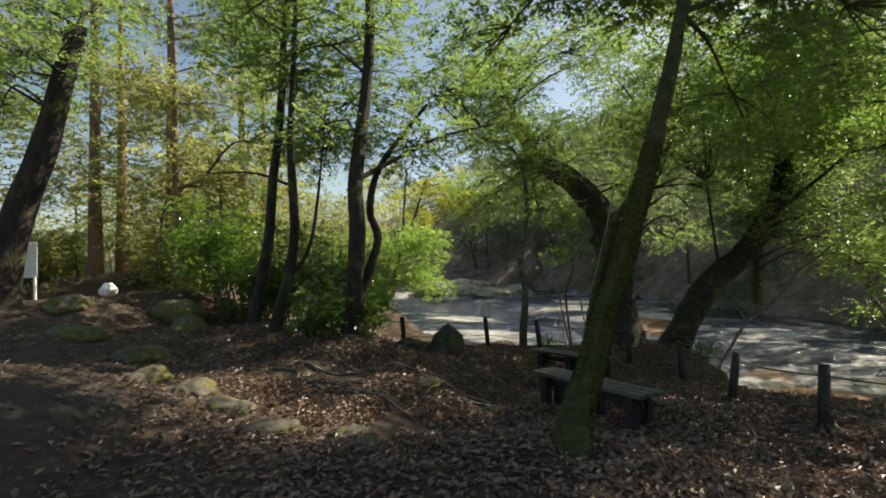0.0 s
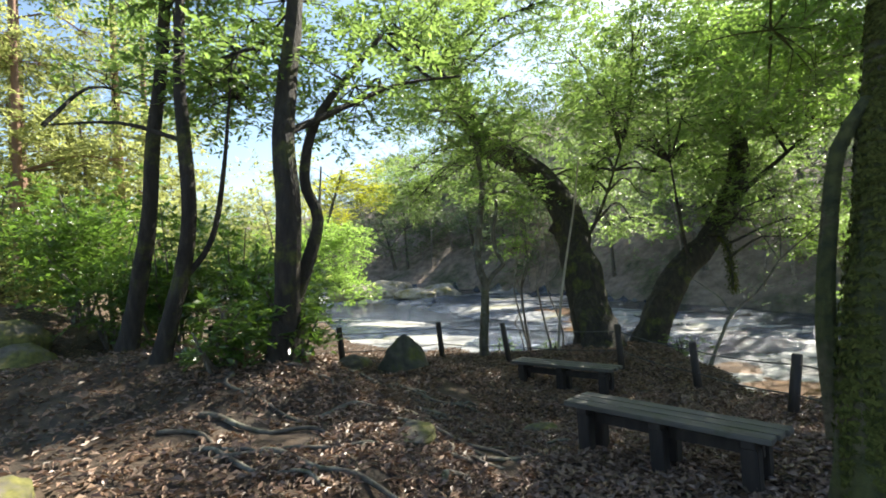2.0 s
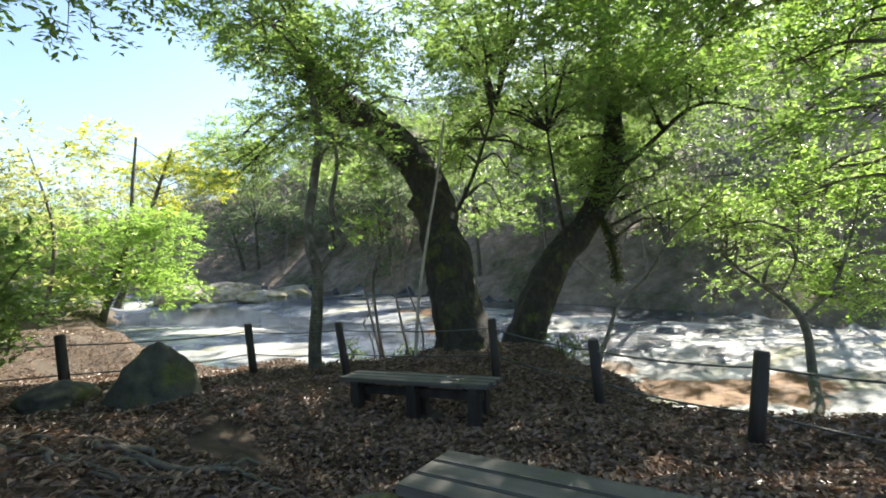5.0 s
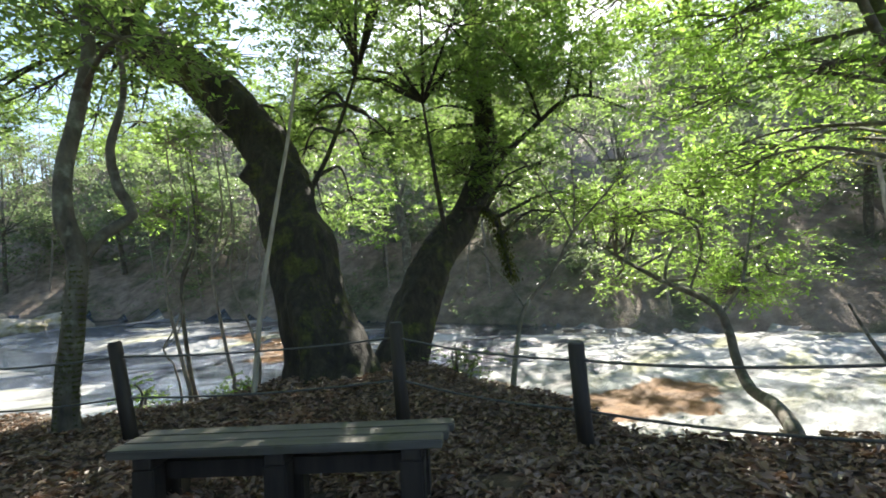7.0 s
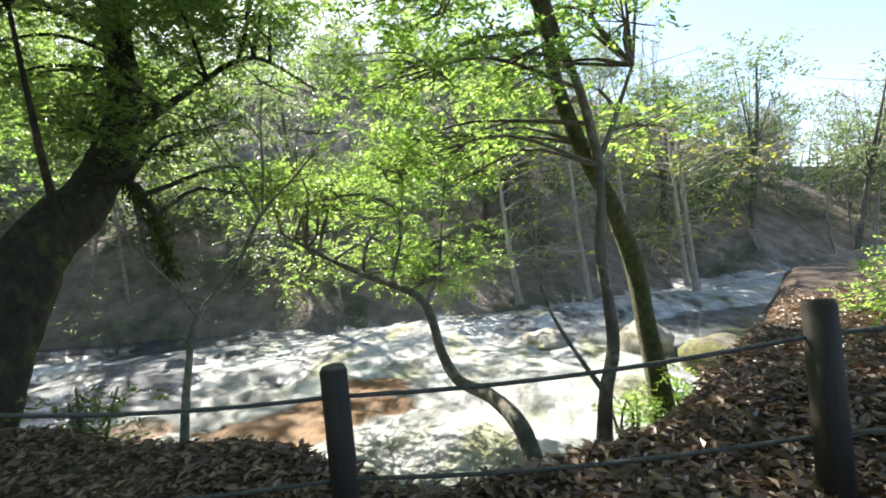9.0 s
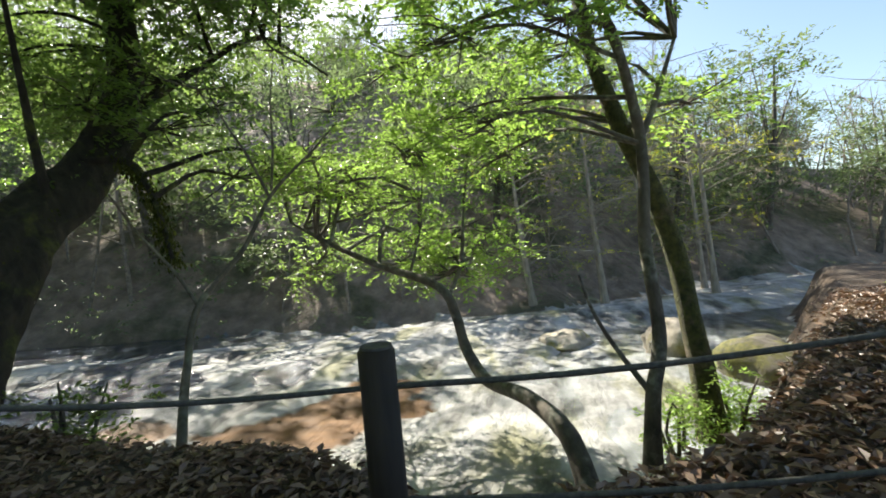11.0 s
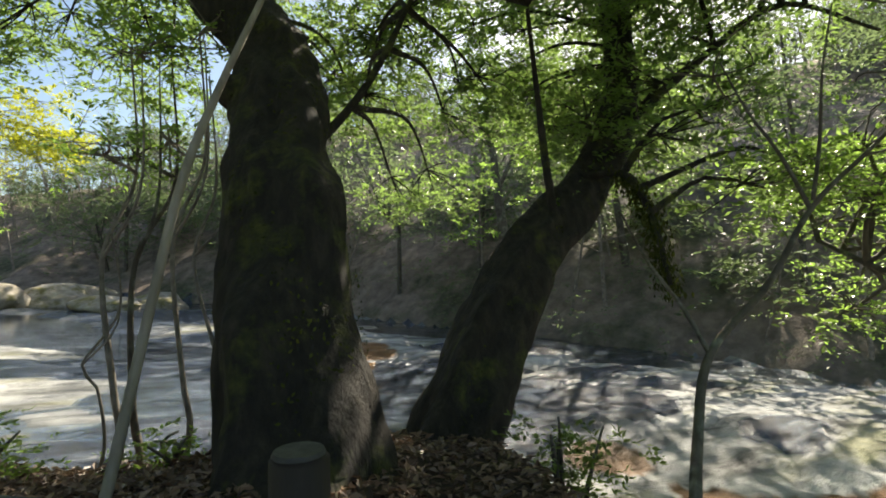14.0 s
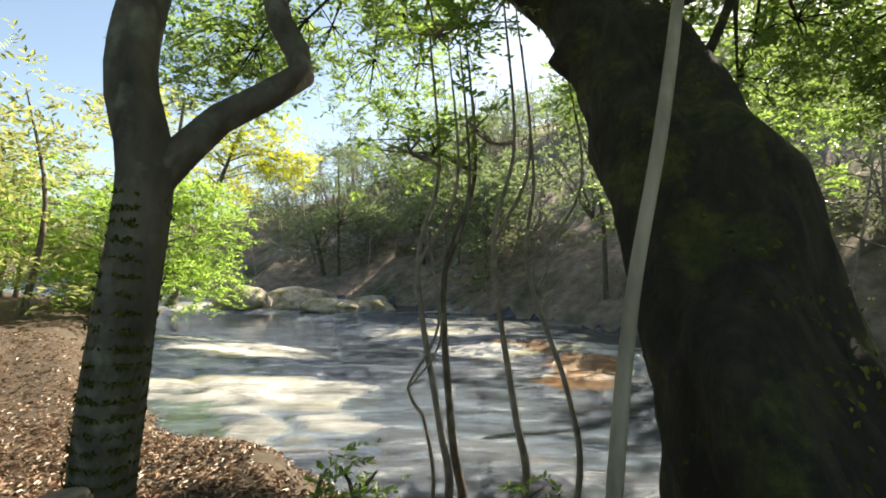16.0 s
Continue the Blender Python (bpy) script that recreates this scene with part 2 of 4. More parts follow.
# ---- land ----
# heights of the near bank (x, y, z), blended
HILLS = [(0, -4, 0.3), (0.7, 0.2, 0.08), (0, 3.3, -0.02), (1.3, 4.6, -0.12), (1.2, 6.8, -0.62), (2.1, 7.2, -0.62), (1.5, 8.4, -0.86),
         (2.1, 9.3, -1.02), (4.6, 10.5, -1.02), (4.6, 8.6, -0.8), (4.2, 6, -0.5), (4.5, 2, 0.0), (-0.6, 7.4, -0.18), (-1.5, 8.7, 0.2),
         (-3, 9.5, 0.35), (-7.9, 9.9, 0.85), (-7.5, 12.5, 0.85), (-13, 20, 1.4), (-4, 4, 0.5), (-9, 1, 1.0), (0.1, 11.2, -0.5),
         (-0.9, 12.6, -0.65), (1, 13.6, -0.9), (2.1, 14.2, -1.0), (4, 11.8, -0.97), (4.2, 13.3, -0.86), (3, 10.8, -1.0), (5.5, 12.3, -1.05), (8, 5.6, -0.95), (12, 3.8, -1.3), (9, 3, -0.6), (18, 0, -1.1), (1.2, 16.2, -1.4), (-0.5, 18.2, -1.65), (-2.5, 20, -1.6), (-1.5, 15, -1.2), (-4.5, 22, -0.8), (4.4, 13.9, -0.9), (3.4, 15.3, -1.25)]
NEAR_EDGE = [(-400, 320), (-60, 78), (-16, 43), (-7, 36), (-5.6, 29), (-4, 24), (-1.5, 20.3), (0.6, 18.2), (2.0, 16.4), (3.0, 15.4), (4.4, 15.0), (5.4, 13.9), (5.4, 12.4), (5.2, 11.2), (4.98, 10.3), (4.95, 9.8), (5.0, 9.25), (5.25, 8.75),
             (6.0, 8.2), (7.2, 7.5), (9, 6.4), (12, 5.2), (18, 2.5), (22, -6), (30, -40), (120, -400)]
FAR_EDGE = [(-400, 360), (-70, 100), (-25, 66), (-6, 52), (4, 44), (10, 36), (16, 27), (18.5, 20), (19.5, 14), (22, 10), (27, 4), (32, -10), (44, -50), (150, -400)]



def bank_z(x, y):
    w, z = 0.0, 0.0
    for hx, hy, hz in HILLS:
        k = 1.0 / (((x - hx) ** 2 + (y - hy) ** 2) ** 1.6 + 0.08)
        w, z = w + k, z + k * hz
    return z / w


def river_z(x, y):
    u = -0.3 * x + 0.95 * y
    base = -2.2 + 0.036 * np.clip(u - 10, 0, 45)
    f = fbm(x + 0.6 * y, y * 0.9, 0.16, 3, 11)
    terrace = np.round(f * 4.5) / 4.5
    ridge = np.abs(fbm(x * 0.7 + 0.5 * y, y * 1.3 - 0.3 * x, 0.4, 3, 13))
    return base + 0.42 * (0.55 * terrace + 0.45 * f) - 0.09 * np.exp(-ridge * 30) + 0.03 * fbm(x, y, 1.4, 3, 17)



def water_z(x, y):
    u = -0.3 * x + 0.95 * y
    return -2.2 + 0.036 * np.clip(u - 10, 0, 45) - 0.10 + 0.07 * smooth01((y - 0.45 * x - 9) / 8)


def land_z(x, y):
    x, y = np.asarray(x, float), np.asarray(y, float)
    d = line_side(x, y, NEAR_EDGE) + 0.5 * fbm(x, y, 0.8, 3, 3)      # positive: over the river
    e = line_side(x, y, FAR_EDGE) + 2.0 * fbm(x, y, 0.2, 3, 5)       # positive: on the far shore
    near = bank_z(x, y) + 0.10 * fbm(x, y, 0.9, 3, 21) + 0.05 * fbm(x, y, 5.0, 2, 23)
    river = river_z(x, y)
    z = near + (river - near) * smooth01(d / 1.15)
    ridge = (26 * smooth01((x + 12) / 45) + 13) * (0.2 + 0.8 * smooth01((y + 14) / 26))
    hill = ridge * (1 - np.exp(-np.clip(e, 0, 200) * 0.86 / ridge)) + 0.9 * fbm(x, y, 0.15, 4, 31) * smooth01(e / 8)
    return np.where(e > 0, river + hill, z)


def grid_axis(lo, fine_lo, fine_hi, hi, step):
    a = list(np.arange(fine_lo, fine_hi + 1e-6, step))
    s, v = step, fine_hi
    while v < hi:
        s *= 1.12
        v += s
        a.append(v)
    s, v = step, fine_lo
    while v > lo:
        s *= 1.12
        v -= s
        a.insert(0, v)
    return np.array(a)


def land_sheet(name, keep, mat, label, axis_x, axis_y, lift=0.0):
    X, Y = np.meshgrid(axis_x, axis_y)
    Z = land_z(X, Y) + lift
    n, m = X.shape
    idx = np.arange(n * m).reshape(n, m)
    q = np.stack([idx[:-1, :-1], idx[:-1, 1:], idx[1:, 1:], idx[1:, :-1]], -1).reshape(-1, 4)
    cx = (X[:-1, :-1] + X[1:, 1:]).ravel() / 2
    cy = (Y[:-1, :-1] + Y[1:, 1:]).ravel() / 2
    q = q[keep(cx, cy)]
    used, inv = np.unique(q, return_inverse=True)
    V = np.stack([X.ravel(), Y.ravel(), Z.ravel()], -1)[used]
    return part_np(name, V, inv.reshape(q.shape), mat, label=label, kind="structure", smooth=True)


AX = grid_axis(-250, -7, 16, 250, 0.11)
AY = grid_axis(-200, -1, 26, 300, 0.11)
over = lambda x, y: line_side(x, y, NEAR_EDGE) + 0.5 * fbm(x, y, 0.8, 3, 3)
beyond = lambda x, y: line_side(x, y, FAR_EDGE) + 2.0 * fbm(x, y, 0.2, 3, 5)
land_sheet("ground", lambda x, y: over(x, y) <= 0.95, M_SOIL, "dark leaf-strewn forest soil sloping down to a river", AX, AY)
upper = lambda x, y: smooth01((y - 0.45 * x + 2.5 * fbm(x, y, 0.3, 3, 71) - 10.5) / 3.0)
bed = land_sheet("river_bed", lambda x, y: (over(x, y) > 0.95) & (beyond(x, y) <= 0), M_ROCK, "pale smooth bedrock slabs of a shallow river, darkened upstream by water and painted shade", AX, AY)
co = np.empty(len(bed.data.vertices) * 3)
bed.data.vertices.foreach_get("co", co)
co = co.reshape(-1, 3)
stain = smooth01((water_z(co[:, 0], co[:, 1]) + 0.05 - river_z(co[:, 0], co[:, 1])) / 0.09)
up_stream = upper(co[:, 0], co[:, 1])
# dark streaks that paint the upstream shade on top of the real wet stain
shade_film = smooth01((fbm(co[:, 0] * 0.45, co[:, 1] * 1.3, 0.55, 4, 83) + 0.26) / 0.22)
# shallow pools floored with rusty silt, and flat dark patches standing for brown rock humps
wobble = 1.3 * fbm(co[:, 0], co[:, 1], 0.7, 4, 91)


def pool(x, y, rx, ry):
    d = np.hypot((co[:, 0] - x) / rx, (co[:, 1] - y) / ry)
    return smooth01((1.0 - d + wobble) / 0.07)


silt = np.max([pool(9.3, 13.5, 1.1, 0.95), pool(10.4, 12.7, 1.1, 0.6), pool(7.8, 24.2, 1.5, 2.3), pool(8.9, 15.7, 0.45, 0.4), pool(10.2, 11.9, 0.45, 0.35)], axis=0)
dark_hump = np.maximum(pool(11.7, 17.9, 1.3, 1.2), pool(12.2, 14.9, 0.9, 0.5))
for key, val in (("wet_shade", np.maximum(np.maximum(stain, shade_film) * up_stream, dark_hump)), ("silt", silt)):
    bed.data.attributes.new(key, "FLOAT", "POINT").data.foreach_set("value", val.astype(np.float32))
land_sheet("hillside", lambda x, y: (over(x, y) > 0.95) & (beyond(x, y) > 0), M_HILL, "brown litter-covered hillside across the river", AX, AY)


# water lying in the hollows of the slabs
def water_sheet():
    ax, ay = grid_axis(-60, -6, 22, 60, 0.35), grid_axis(2, 4, 34, 80, 0.35)
    X, Y = np.meshgrid(ax, ay)
    Z = water_z(X, Y)
    n, m = X.shape
    idx = np.arange(n * m).reshape(n, m)
    q = np.stack([idx[:-1, :-1], idx[:-1, 1:], idx[1:, 1:], idx[1:, :-1]], -1).reshape(-1, 4)
    cx = (X[:-1, :-1] + X[1:, 1:]).ravel() / 2
    cy = (Y[:-1, :-1] + Y[1:, 1:]).ravel() / 2
    q = q[(over(cx, cy) > 0.9) & (beyond(cx, cy) < 1.0)]
    used, inv = np.unique(q, return_inverse=True)
    V = np.stack([X.ravel(), Y.ravel(), Z.ravel()], -1)[used]
    ob = part_np("water", V, inv.reshape(q.shape), M_WATER, label="shallow clear river water over pale bedrock", kind="structure", smooth=True)
    ob.visible_shadow = False


water_sheet()


# ---- plants ----
def curve_points(pts, step):
    """A smooth line through the points, evenly resampled, with the fraction along it."""
    p = [Vector(q) for q in pts]
    p = [p[0] * 2 - p[1]] + p + [p[-1] * 2 - p[-2]]
    out = []
    for i in range(1, len(p) - 2):
        n = max(2, int((p[i + 1] - p[i]).length / step))
        for k in range(n):
            t = k / n
            a, b, c, d = p[i - 1], p[i], p[i + 1], p[i + 2]
            out.append(0.5 * (2 * b + (c - a) * t + (2 * a - 5 * b + 4 * c - d) * t * t + (3 * b - a - 3 * c + d) * t ** 3))
    out.append(p[-2])
    return out


class Tubes:
    """Gathers tapered tubes into one mesh."""

    def __init__(self):
        self.v, self.f = [], []

    def add(self, pts, r0, r1, sides=8, step=0.15, rough=0.0, flare=0.0, seed=0.0, power=1.0, flute=0.0):
        line = curve_points(pts, step)
        n = len(line)
        base = len(self.v)
        ref = Vector((0.31, 0.87, 0.38))
        for i, c in enumerate(line):
            d = (line[min(i + 1, n - 1)] - line[max(i - 1, 0)]).normalized()
            a = d.cross(ref).normalized()
            b = d.cross(a)
            t = i / (n - 1)
            r = r0 + (r1 - r0) * t ** power
            up = i * step
            for k in range(sides):
                ang = 2 * math.pi * k / sides
                q = r * (1 + flute * (math.sin(ang * 4 + seed + up * 0.5) + 0.6 * math.sin(ang * 7 - up * 0.4 + 2 * seed)))
                if flare:
                    lobes = 1 + 0.35 * math.sin(ang * 3 + seed) + 0.25 * math.sin(ang * 5 + seed * 2)
                    q *= 1 + flare * math.exp(-up / 0.32) * lobes
                if rough:
                    co, si = math.cos(ang), math.sin(ang)
                    q *= 1 + rough * (noise.noise(Vector((co * 1.3 + seed, si * 1.3, up * 1.3))) + 0.45 * noise.noise(Vector((co * 4 + seed, si * 4, up * 2.5))) + 0.3 * noise.noise(Vector((co * 9 + seed, si * 9, up * 3.5))))
                self.v.append(c + (a * math.cos(ang) + b * math.sin(ang)) * q)
        for i in range(n - 1):
            for k in range(sides):
                k2 = (k + 1) % sides
                self.f.append((base + i * sides + k, base + i * sides + k2, base + (i + 1) * sides + k2, base + (i + 1) * sides + k))
        tip = len(self.v)
        self.v.append(line[-1])
        for k in range(sides):
            e = base + (n - 1) * sides
            self.f.append((e + k, e + (k + 1) % sides, tip, tip))

    def build(self, name, mat, parent=None, label="", kind=""):
        me = bpy.data.meshes.new(name)
        me.from_pydata([tuple(q) for q in self.v], [], [f if f[2] != f[3] else f[:3] for f in self.f])
        me.polygons.foreach_set("use_smooth", np.full(len(me.polygons), True))
        me.materials.append(mat)
        me.update()
        ob = new(name, me)
        if parent is not None:
            ob.parent = parent
        return tagged(ob, label=label, kind=kind)


def unit(a):
    return a / np.maximum(np.linalg.norm(a, axis=-1, keepdims=True), 1e-6)


def leaves_at(rng, place, along, up, size, aspect=0.42, fold=0.25):
    """Folded diamond leaves: rows of place, long axis and face normal."""
    side = unit(np.cross(along, up))
    nrm = np.cross(side, along)
    s = size[:, None]
    V = np.empty((len(place), 4, 3))
    V[:, 0] = place
    V[:, 1] = place + along * s * 0.45 + side * s * aspect * 0.5 + nrm * s * fold * 0.3
    V[:, 2] = place + along * s
    V[:, 3] = place + along * s * 0.45 - side * s * aspect * 0.5 + nrm * s * fold * 0.3
    k = np.arange(len(place))[:, None] * 4
    F = np.concatenate([k + [[0, 1, 2]], k + [[0, 2, 3]]])
    return V.reshape(-1, 3), F


def spray_leaves(rng, start, direction, length, count, size, droop=0.25, aspect=0.42):
    """Leaves set along short twigs: rows of start, direction and length."""
    n = len(start)
    t = (np.arange(count) + 0.6) / count
    t = np.clip(t[None] + rng.normal(0, 0.03, (n, count)), 0, 1)
    d = unit(direction)
    pos = start[:, None] + d[:, None] * (t * length[:, None])[..., None]
    pos[..., 2] -= droop * (t ** 2) * length[:, None]
    side = unit(np.cross(d, np.array([0, 0, 1.0]) + rng.normal(0, 0.2, (n, 3))))
    sgn = np.where(np.arange(count) % 2 == 0, 1.0, -1.0)[None, :, None]
    along = unit(d[:, None] * 0.55 + side[:, None] * sgn * 0.8 + rng.normal(0, 0.28, (n, count, 3)))
    up = unit(np.array([0, 0, 1.0]) + rng.normal(0, 0.38, (n, count, 3)))
    sz = size * rng.uniform(0.65, 1.2, (n, count))
    return leaves_at(rng, pos.reshape(-1, 3), along.reshape(-1, 3), up.reshape(-1, 3), sz.ravel(), aspect)


def twig_strips(start, direction, length, droop=0.25, w=0.006):
    """Thin three-sided twigs for the sprays."""
    d = unit(direction)
    a = unit(np.cross(d, np.array([0.2, 0.3, 1.0])))
    b = np.cross(d, a)
    end = start + d * length[:, None]
    end[:, 2] -= droop * length
    ring = [a, -0.5 * a + 0.87 * b, -0.5 * a - 0.87 * b]
    V = np.stack([start + r * w for r in ring] + [end + r * w * 0.4 for r in ring], 1)
    k = np.arange(len(start))[:, None] * 6
    F = np.concatenate([k + [[i, (i + 1) % 3, 3 + (i + 1) % 3]] for i in range(3)] + [k + [[i, 3 + (i + 1) % 3, 3 + i]] for i in range(3)])
    return V.reshape(-1, 3), F


def clump_sprays(rng, clump, per):
    """Random spray starts and directions in a flattened ball of foliage."""
    cx, cy, cz, rx, rz = clump
    n = max(4, int(per * rx * rx))
    p = unit(rng.normal(0, 1, (n, 3))) * (rng.uniform(0.15, 1, n) ** 0.45)[:, None]
    start = p * np.array([rx, rx, rz]) + np.array([cx, cy, cz])
    d = p * np.array([1, 1, 0.4]) + rng.normal(0, 0.45, (n, 3)) * np.array([1, 1, 0.5])
    d[:, 2] += 0.1
    length = rng.uniform(0.25, 0.6, n) * min(1.0, 0.5 + rx * 0.4)
    return start, unit(d), length


def tree(name, label, category, trunk, r0, r1, stems=(), clumps=(), bark=None, leaf=None, leaf_size=0.115, per=115, count=11, flare=0.5, seed=1, rough=0.1, sides=14, twigs=True, group="", limb_r=0.03):
    """A trunk with further stems, limbs that reach into every clump of foliage, twigs and leaves."""
    rng = np.random.default_rng(seed)
    base = Vector(trunk[0])
    top = empty(name, base, label, category, group)
    inv = Matrix.Translation(-base)
    wood = Tubes()
    wood.add(trunk, r0, r1, sides, 0.05 if r0 > 0.16 else 0.09, rough, flare, seed, flute=0.07 if r0 > 0.3 else 0.02)
    nodes = [(p, r0 + (r1 - r0) * i / 12) for i, p in enumerate(curve_points(trunk, 0.3))][2:]
    wood.v = [inv @ v for v in wood.v]
    wood.build("trunk", bark, top)
    for s_pts, a, b in stems:
        st = Tubes()
        st.add(s_pts, a, b, max(8, sides - 4), 0.12, rough, 0, seed + a)
        st.v = [inv @ v for v in st.v]
        st.build("limb", bark, top)
        nodes += [(p, a) for p in curve_points(s_pts, 0.3) if a < 0.2]
    if not clumps:
        return top
    limbs = Tubes()
    LV, LF, TV, TF, nl, ntw = [], [], [], [], 0, 0
    for c in clumps:
        cen = Vector(c[:3])
        cand = sorted(nodes, key=lambda q: (q[0] - cen).length + 0.9 * max(0, q[0].z - cen.z + 0.2))
        origin = cand[0][0]
        mid = origin.lerp(cen, 0.5) + Vector(rng.normal(0, 0.12, 3)) + Vector((0, 0, 0.12 * (cen - origin).length))
        if (cen - origin).length > 0.25:
            limbs.add([origin, mid, cen], min(limb_r, r0 * 0.6), 0.012, 6, 0.25, 0.1)
        start, d, length = clump_sprays(rng, c, per)
        for k in range(0, len(start), max(1, len(start) // 9)):
            limbs.add([mid.lerp(cen, 0.6), mid.lerp(Vector(start[k]), 0.7) + Vector(rng.normal(0, 0.08, 3)), Vector(start[k])], 0.011, 0.004, 4, 0.3)
        v, f = spray_leaves(rng, start, d, length, count, leaf_size)
        LV.append(v)
        LF.append(f + nl)
        nl += len(v)
        if twigs:
            v, f = twig_strips(start[::3], d[::3], length[::3])
            TV.append(v)
            TF.append(f + ntw)
            ntw += len(v)
    off = np.array(base)
    limbs.v = [inv @ v for v in limbs.v]
    limbs.build("branchwork", bark, top, kind="stuff")
    part_np("crown", np.concatenate(LV) - off, np.concatenate(LF), leaf, top, kind="stuff")
    if twigs:
        part_np("twig_work", np.concatenate(TV) - off, np.concatenate(TF), M_TWIG, top, kind="stuff")
    return top


def growth(thing, name, trunk, r0, r1, n, size, mat, seed, face=None, lo=0.0, hi=1.0, label=""):
    """Moss tufts or ivy leaves clinging to a trunk; face: the side that carries most."""
    g = np.random.default_rng(seed)
    line = np.array([tuple(p) for p in curve_points(trunk, 0.05)])
    t = g.uniform(lo, hi, n)
    i = np.clip((t * (len(line) - 1)).astype(int), 0, len(line) - 2)
    d = unit(line[i + 1] - line[i])
    out = unit(np.cross(d, g.normal(0, 1, (n, 3))))
    if face is not None:
        keep = (out @ np.array(face)) > g.uniform(-1.0, 0.9, n)
        i, d, out, t = i[keep], d[keep], out[keep], t[keep]
    patch = fbm(line[i][:, 2] * 1.5 + out[:, 0] * 1.2, out[:, 1] * 1.2 + seed, 1.3, 3, seed) > -0.12
    i, d, out, t = i[patch], d[patch], out[patch], t[patch]
    r = (r0 + (r1 - r0) * t) * 1.04
    place = line[i] + out * r[:, None]
    tang = g.normal(0, 1, (len(i), 3))
    tang -= out * np.sum(tang * out, 1, keepdims=True)
    along = unit(unit(tang) + out * g.uniform(0.0, 0.3, len(i))[:, None] - np.array([0, 0, 0.3]))
    v, f = leaves_at(g, place, along, unit(out + g.normal(0, 0.3, (len(i), 3))), size * g.uniform(0.5, 1.3, len(i)), 0.5)
    part_np(name, v - np.array(trunk[0]), f, mat, thing, label, kind="stuff")


def gz(x, y):
    return float(land_z(np.array([x]), np.array([y]))[0])


def scatter_clumps(seed, n, lo, hi, r, flat=0.5):
    g = np.random.default_rng(seed)
    return [(*g.uniform(lo, hi), *(lambda q: (q, q * flat))(g.uniform(*r))) for _ in range(n)]

# ---- the great trees by the fence ----
BIG = [(4.33, 13.75, -1.1), (4.38, 14.0, -0.5), (4.4, 14.35, 0.2), (4.39, 14.75, 0.9), (4.45, 15.2, 1.6), (4.5, 15.75, 2.3), (4.3, 16.3, 3.0), (3.7, 17.0, 3.9), (2.9, 17.8, 4.7), (2.2, 18.4, 6.2)]
big = tree("leaning_tree", "huge dark leaning trunk with a shaggy bark, arching over the river", "tree", BIG, 0.46, 0.28,
           stems=[([(3.4, 17.3, 4.15), (2.4, 16.8, 5.2), (1.6, 16.2, 6.8)], 0.16, 0.05),
                  ([(4.6, 15.2, 1.25), (5.4, 15.6, 2.3), (6.3, 15.9, 4.2)], 0.05, 0.02),
                  ([(4.45, 15.38, 1.72), (4.15, 15.4, 1.82), (3.97, 15.42, 1.92)], 0.24, 0.12)],
           clumps=scatter_clumps(11, 32, (0.8, 12.5, 4.4), (6.5, 19, 8), (0.8, 1.4)) + scatter_clumps(41, 11, (5.4, 17.5, 1.8), (8.5, 20.5, 4.0), (0.6, 1.0)) + scatter_clumps(42, 12, (0.0, 18.5, 2.6), (4.2, 21.5, 5.0), (0.7, 1.1)),
           bark=M_BARK_DARK, leaf=M_LEAF, flare=0.36, seed=3, rough=0.24, sides=40, limb_r=0.04)
growth(big, "moss", BIG, 0.48, 0.28, 6500, 0.035, M_MOSS_TUFT, 3, (0.7, -0.6, 0.3), 0.0, 0.75, "patches of dark green moss")
SLANT = [(5.42, 14.16, -1.69), (5.85, 14.39, -0.91), (6.48, 14.69, -0.02), (7.1, 14.94, 0.63), (7.97, 15.2, 1.25), (8.81, 15.49, 2.14), (9.6, 16.0, 3.4), (10.0, 16.5, 5.2), (10.2, 16.8, 7.5)]
DROOP = [(7.9, 15.05, 1.45), (7.95, 14.5, 1.4), (7.75, 14.0, 0.9), (7.5, 13.6, 0.2)]
slant = tree("inclined_tree", "thick dark trunk leaning out over the water, ferns at its bend", "tree", SLANT, 0.37, 0.17,
             stems=[([(8.8, 15.4, 2.2), (9.8, 14.9, 3.2), (10.6, 14.2, 3.9), (11.8, 13.6, 3.6)], 0.07, 0.02),
                    ([(7.2, 14.75, 0.8), (7.15, 14.9, 1.8), (7.1, 15.1, 3.4)], 0.05, 0.02), (DROOP, 0.05, 0.02)],
             clumps=scatter_clumps(12, 40, (6.2, 13.4, 3.7), (12, 18.5, 8), (0.8, 1.4)) + scatter_clumps(47, 10, (8.5, 16.5, 2.2), (12, 19.5, 4.0), (0.7, 1.1)) + scatter_clumps(43, 7, (7.6, 13.6, 1.2), (10, 15.5, 2.6), (0.5, 0.8)), bark=M_BARK_DARK, leaf=M_LEAF, flare=0.45, seed=5, rough=0.22, sides=36, limb_r=0.04)
growth(slant, "moss", SLANT, 0.34, 0.15, 3600, 0.035, M_MOSS_TUFT, 5, (-0.3, -0.6, 0.7), 0.0, 0.6, "patches of dark green moss")
g = np.random.default_rng(61)
line = np.array([tuple(p) for p in curve_points(DROOP, 0.02)])
pick = line[g.integers(len(line) // 5, len(line), 1500)] + g.normal(0, 0.055, (1500, 3)) - np.array([0, 0, 0.05])
v, f = leaves_at(g, pick, unit(g.normal(0, 0.4, (1500, 3)) - np.array([0, 0, 1.0])), unit(g.normal(0, 1, (1500, 3))), g.uniform(0.03, 0.08, 1500), 0.4)
part_np("hanging_moss", v - np.array(SLANT[0]), f, M_MOSS_TUFT, slant, "yellow-green moss hanging from a drooping limb", kind="stuff")
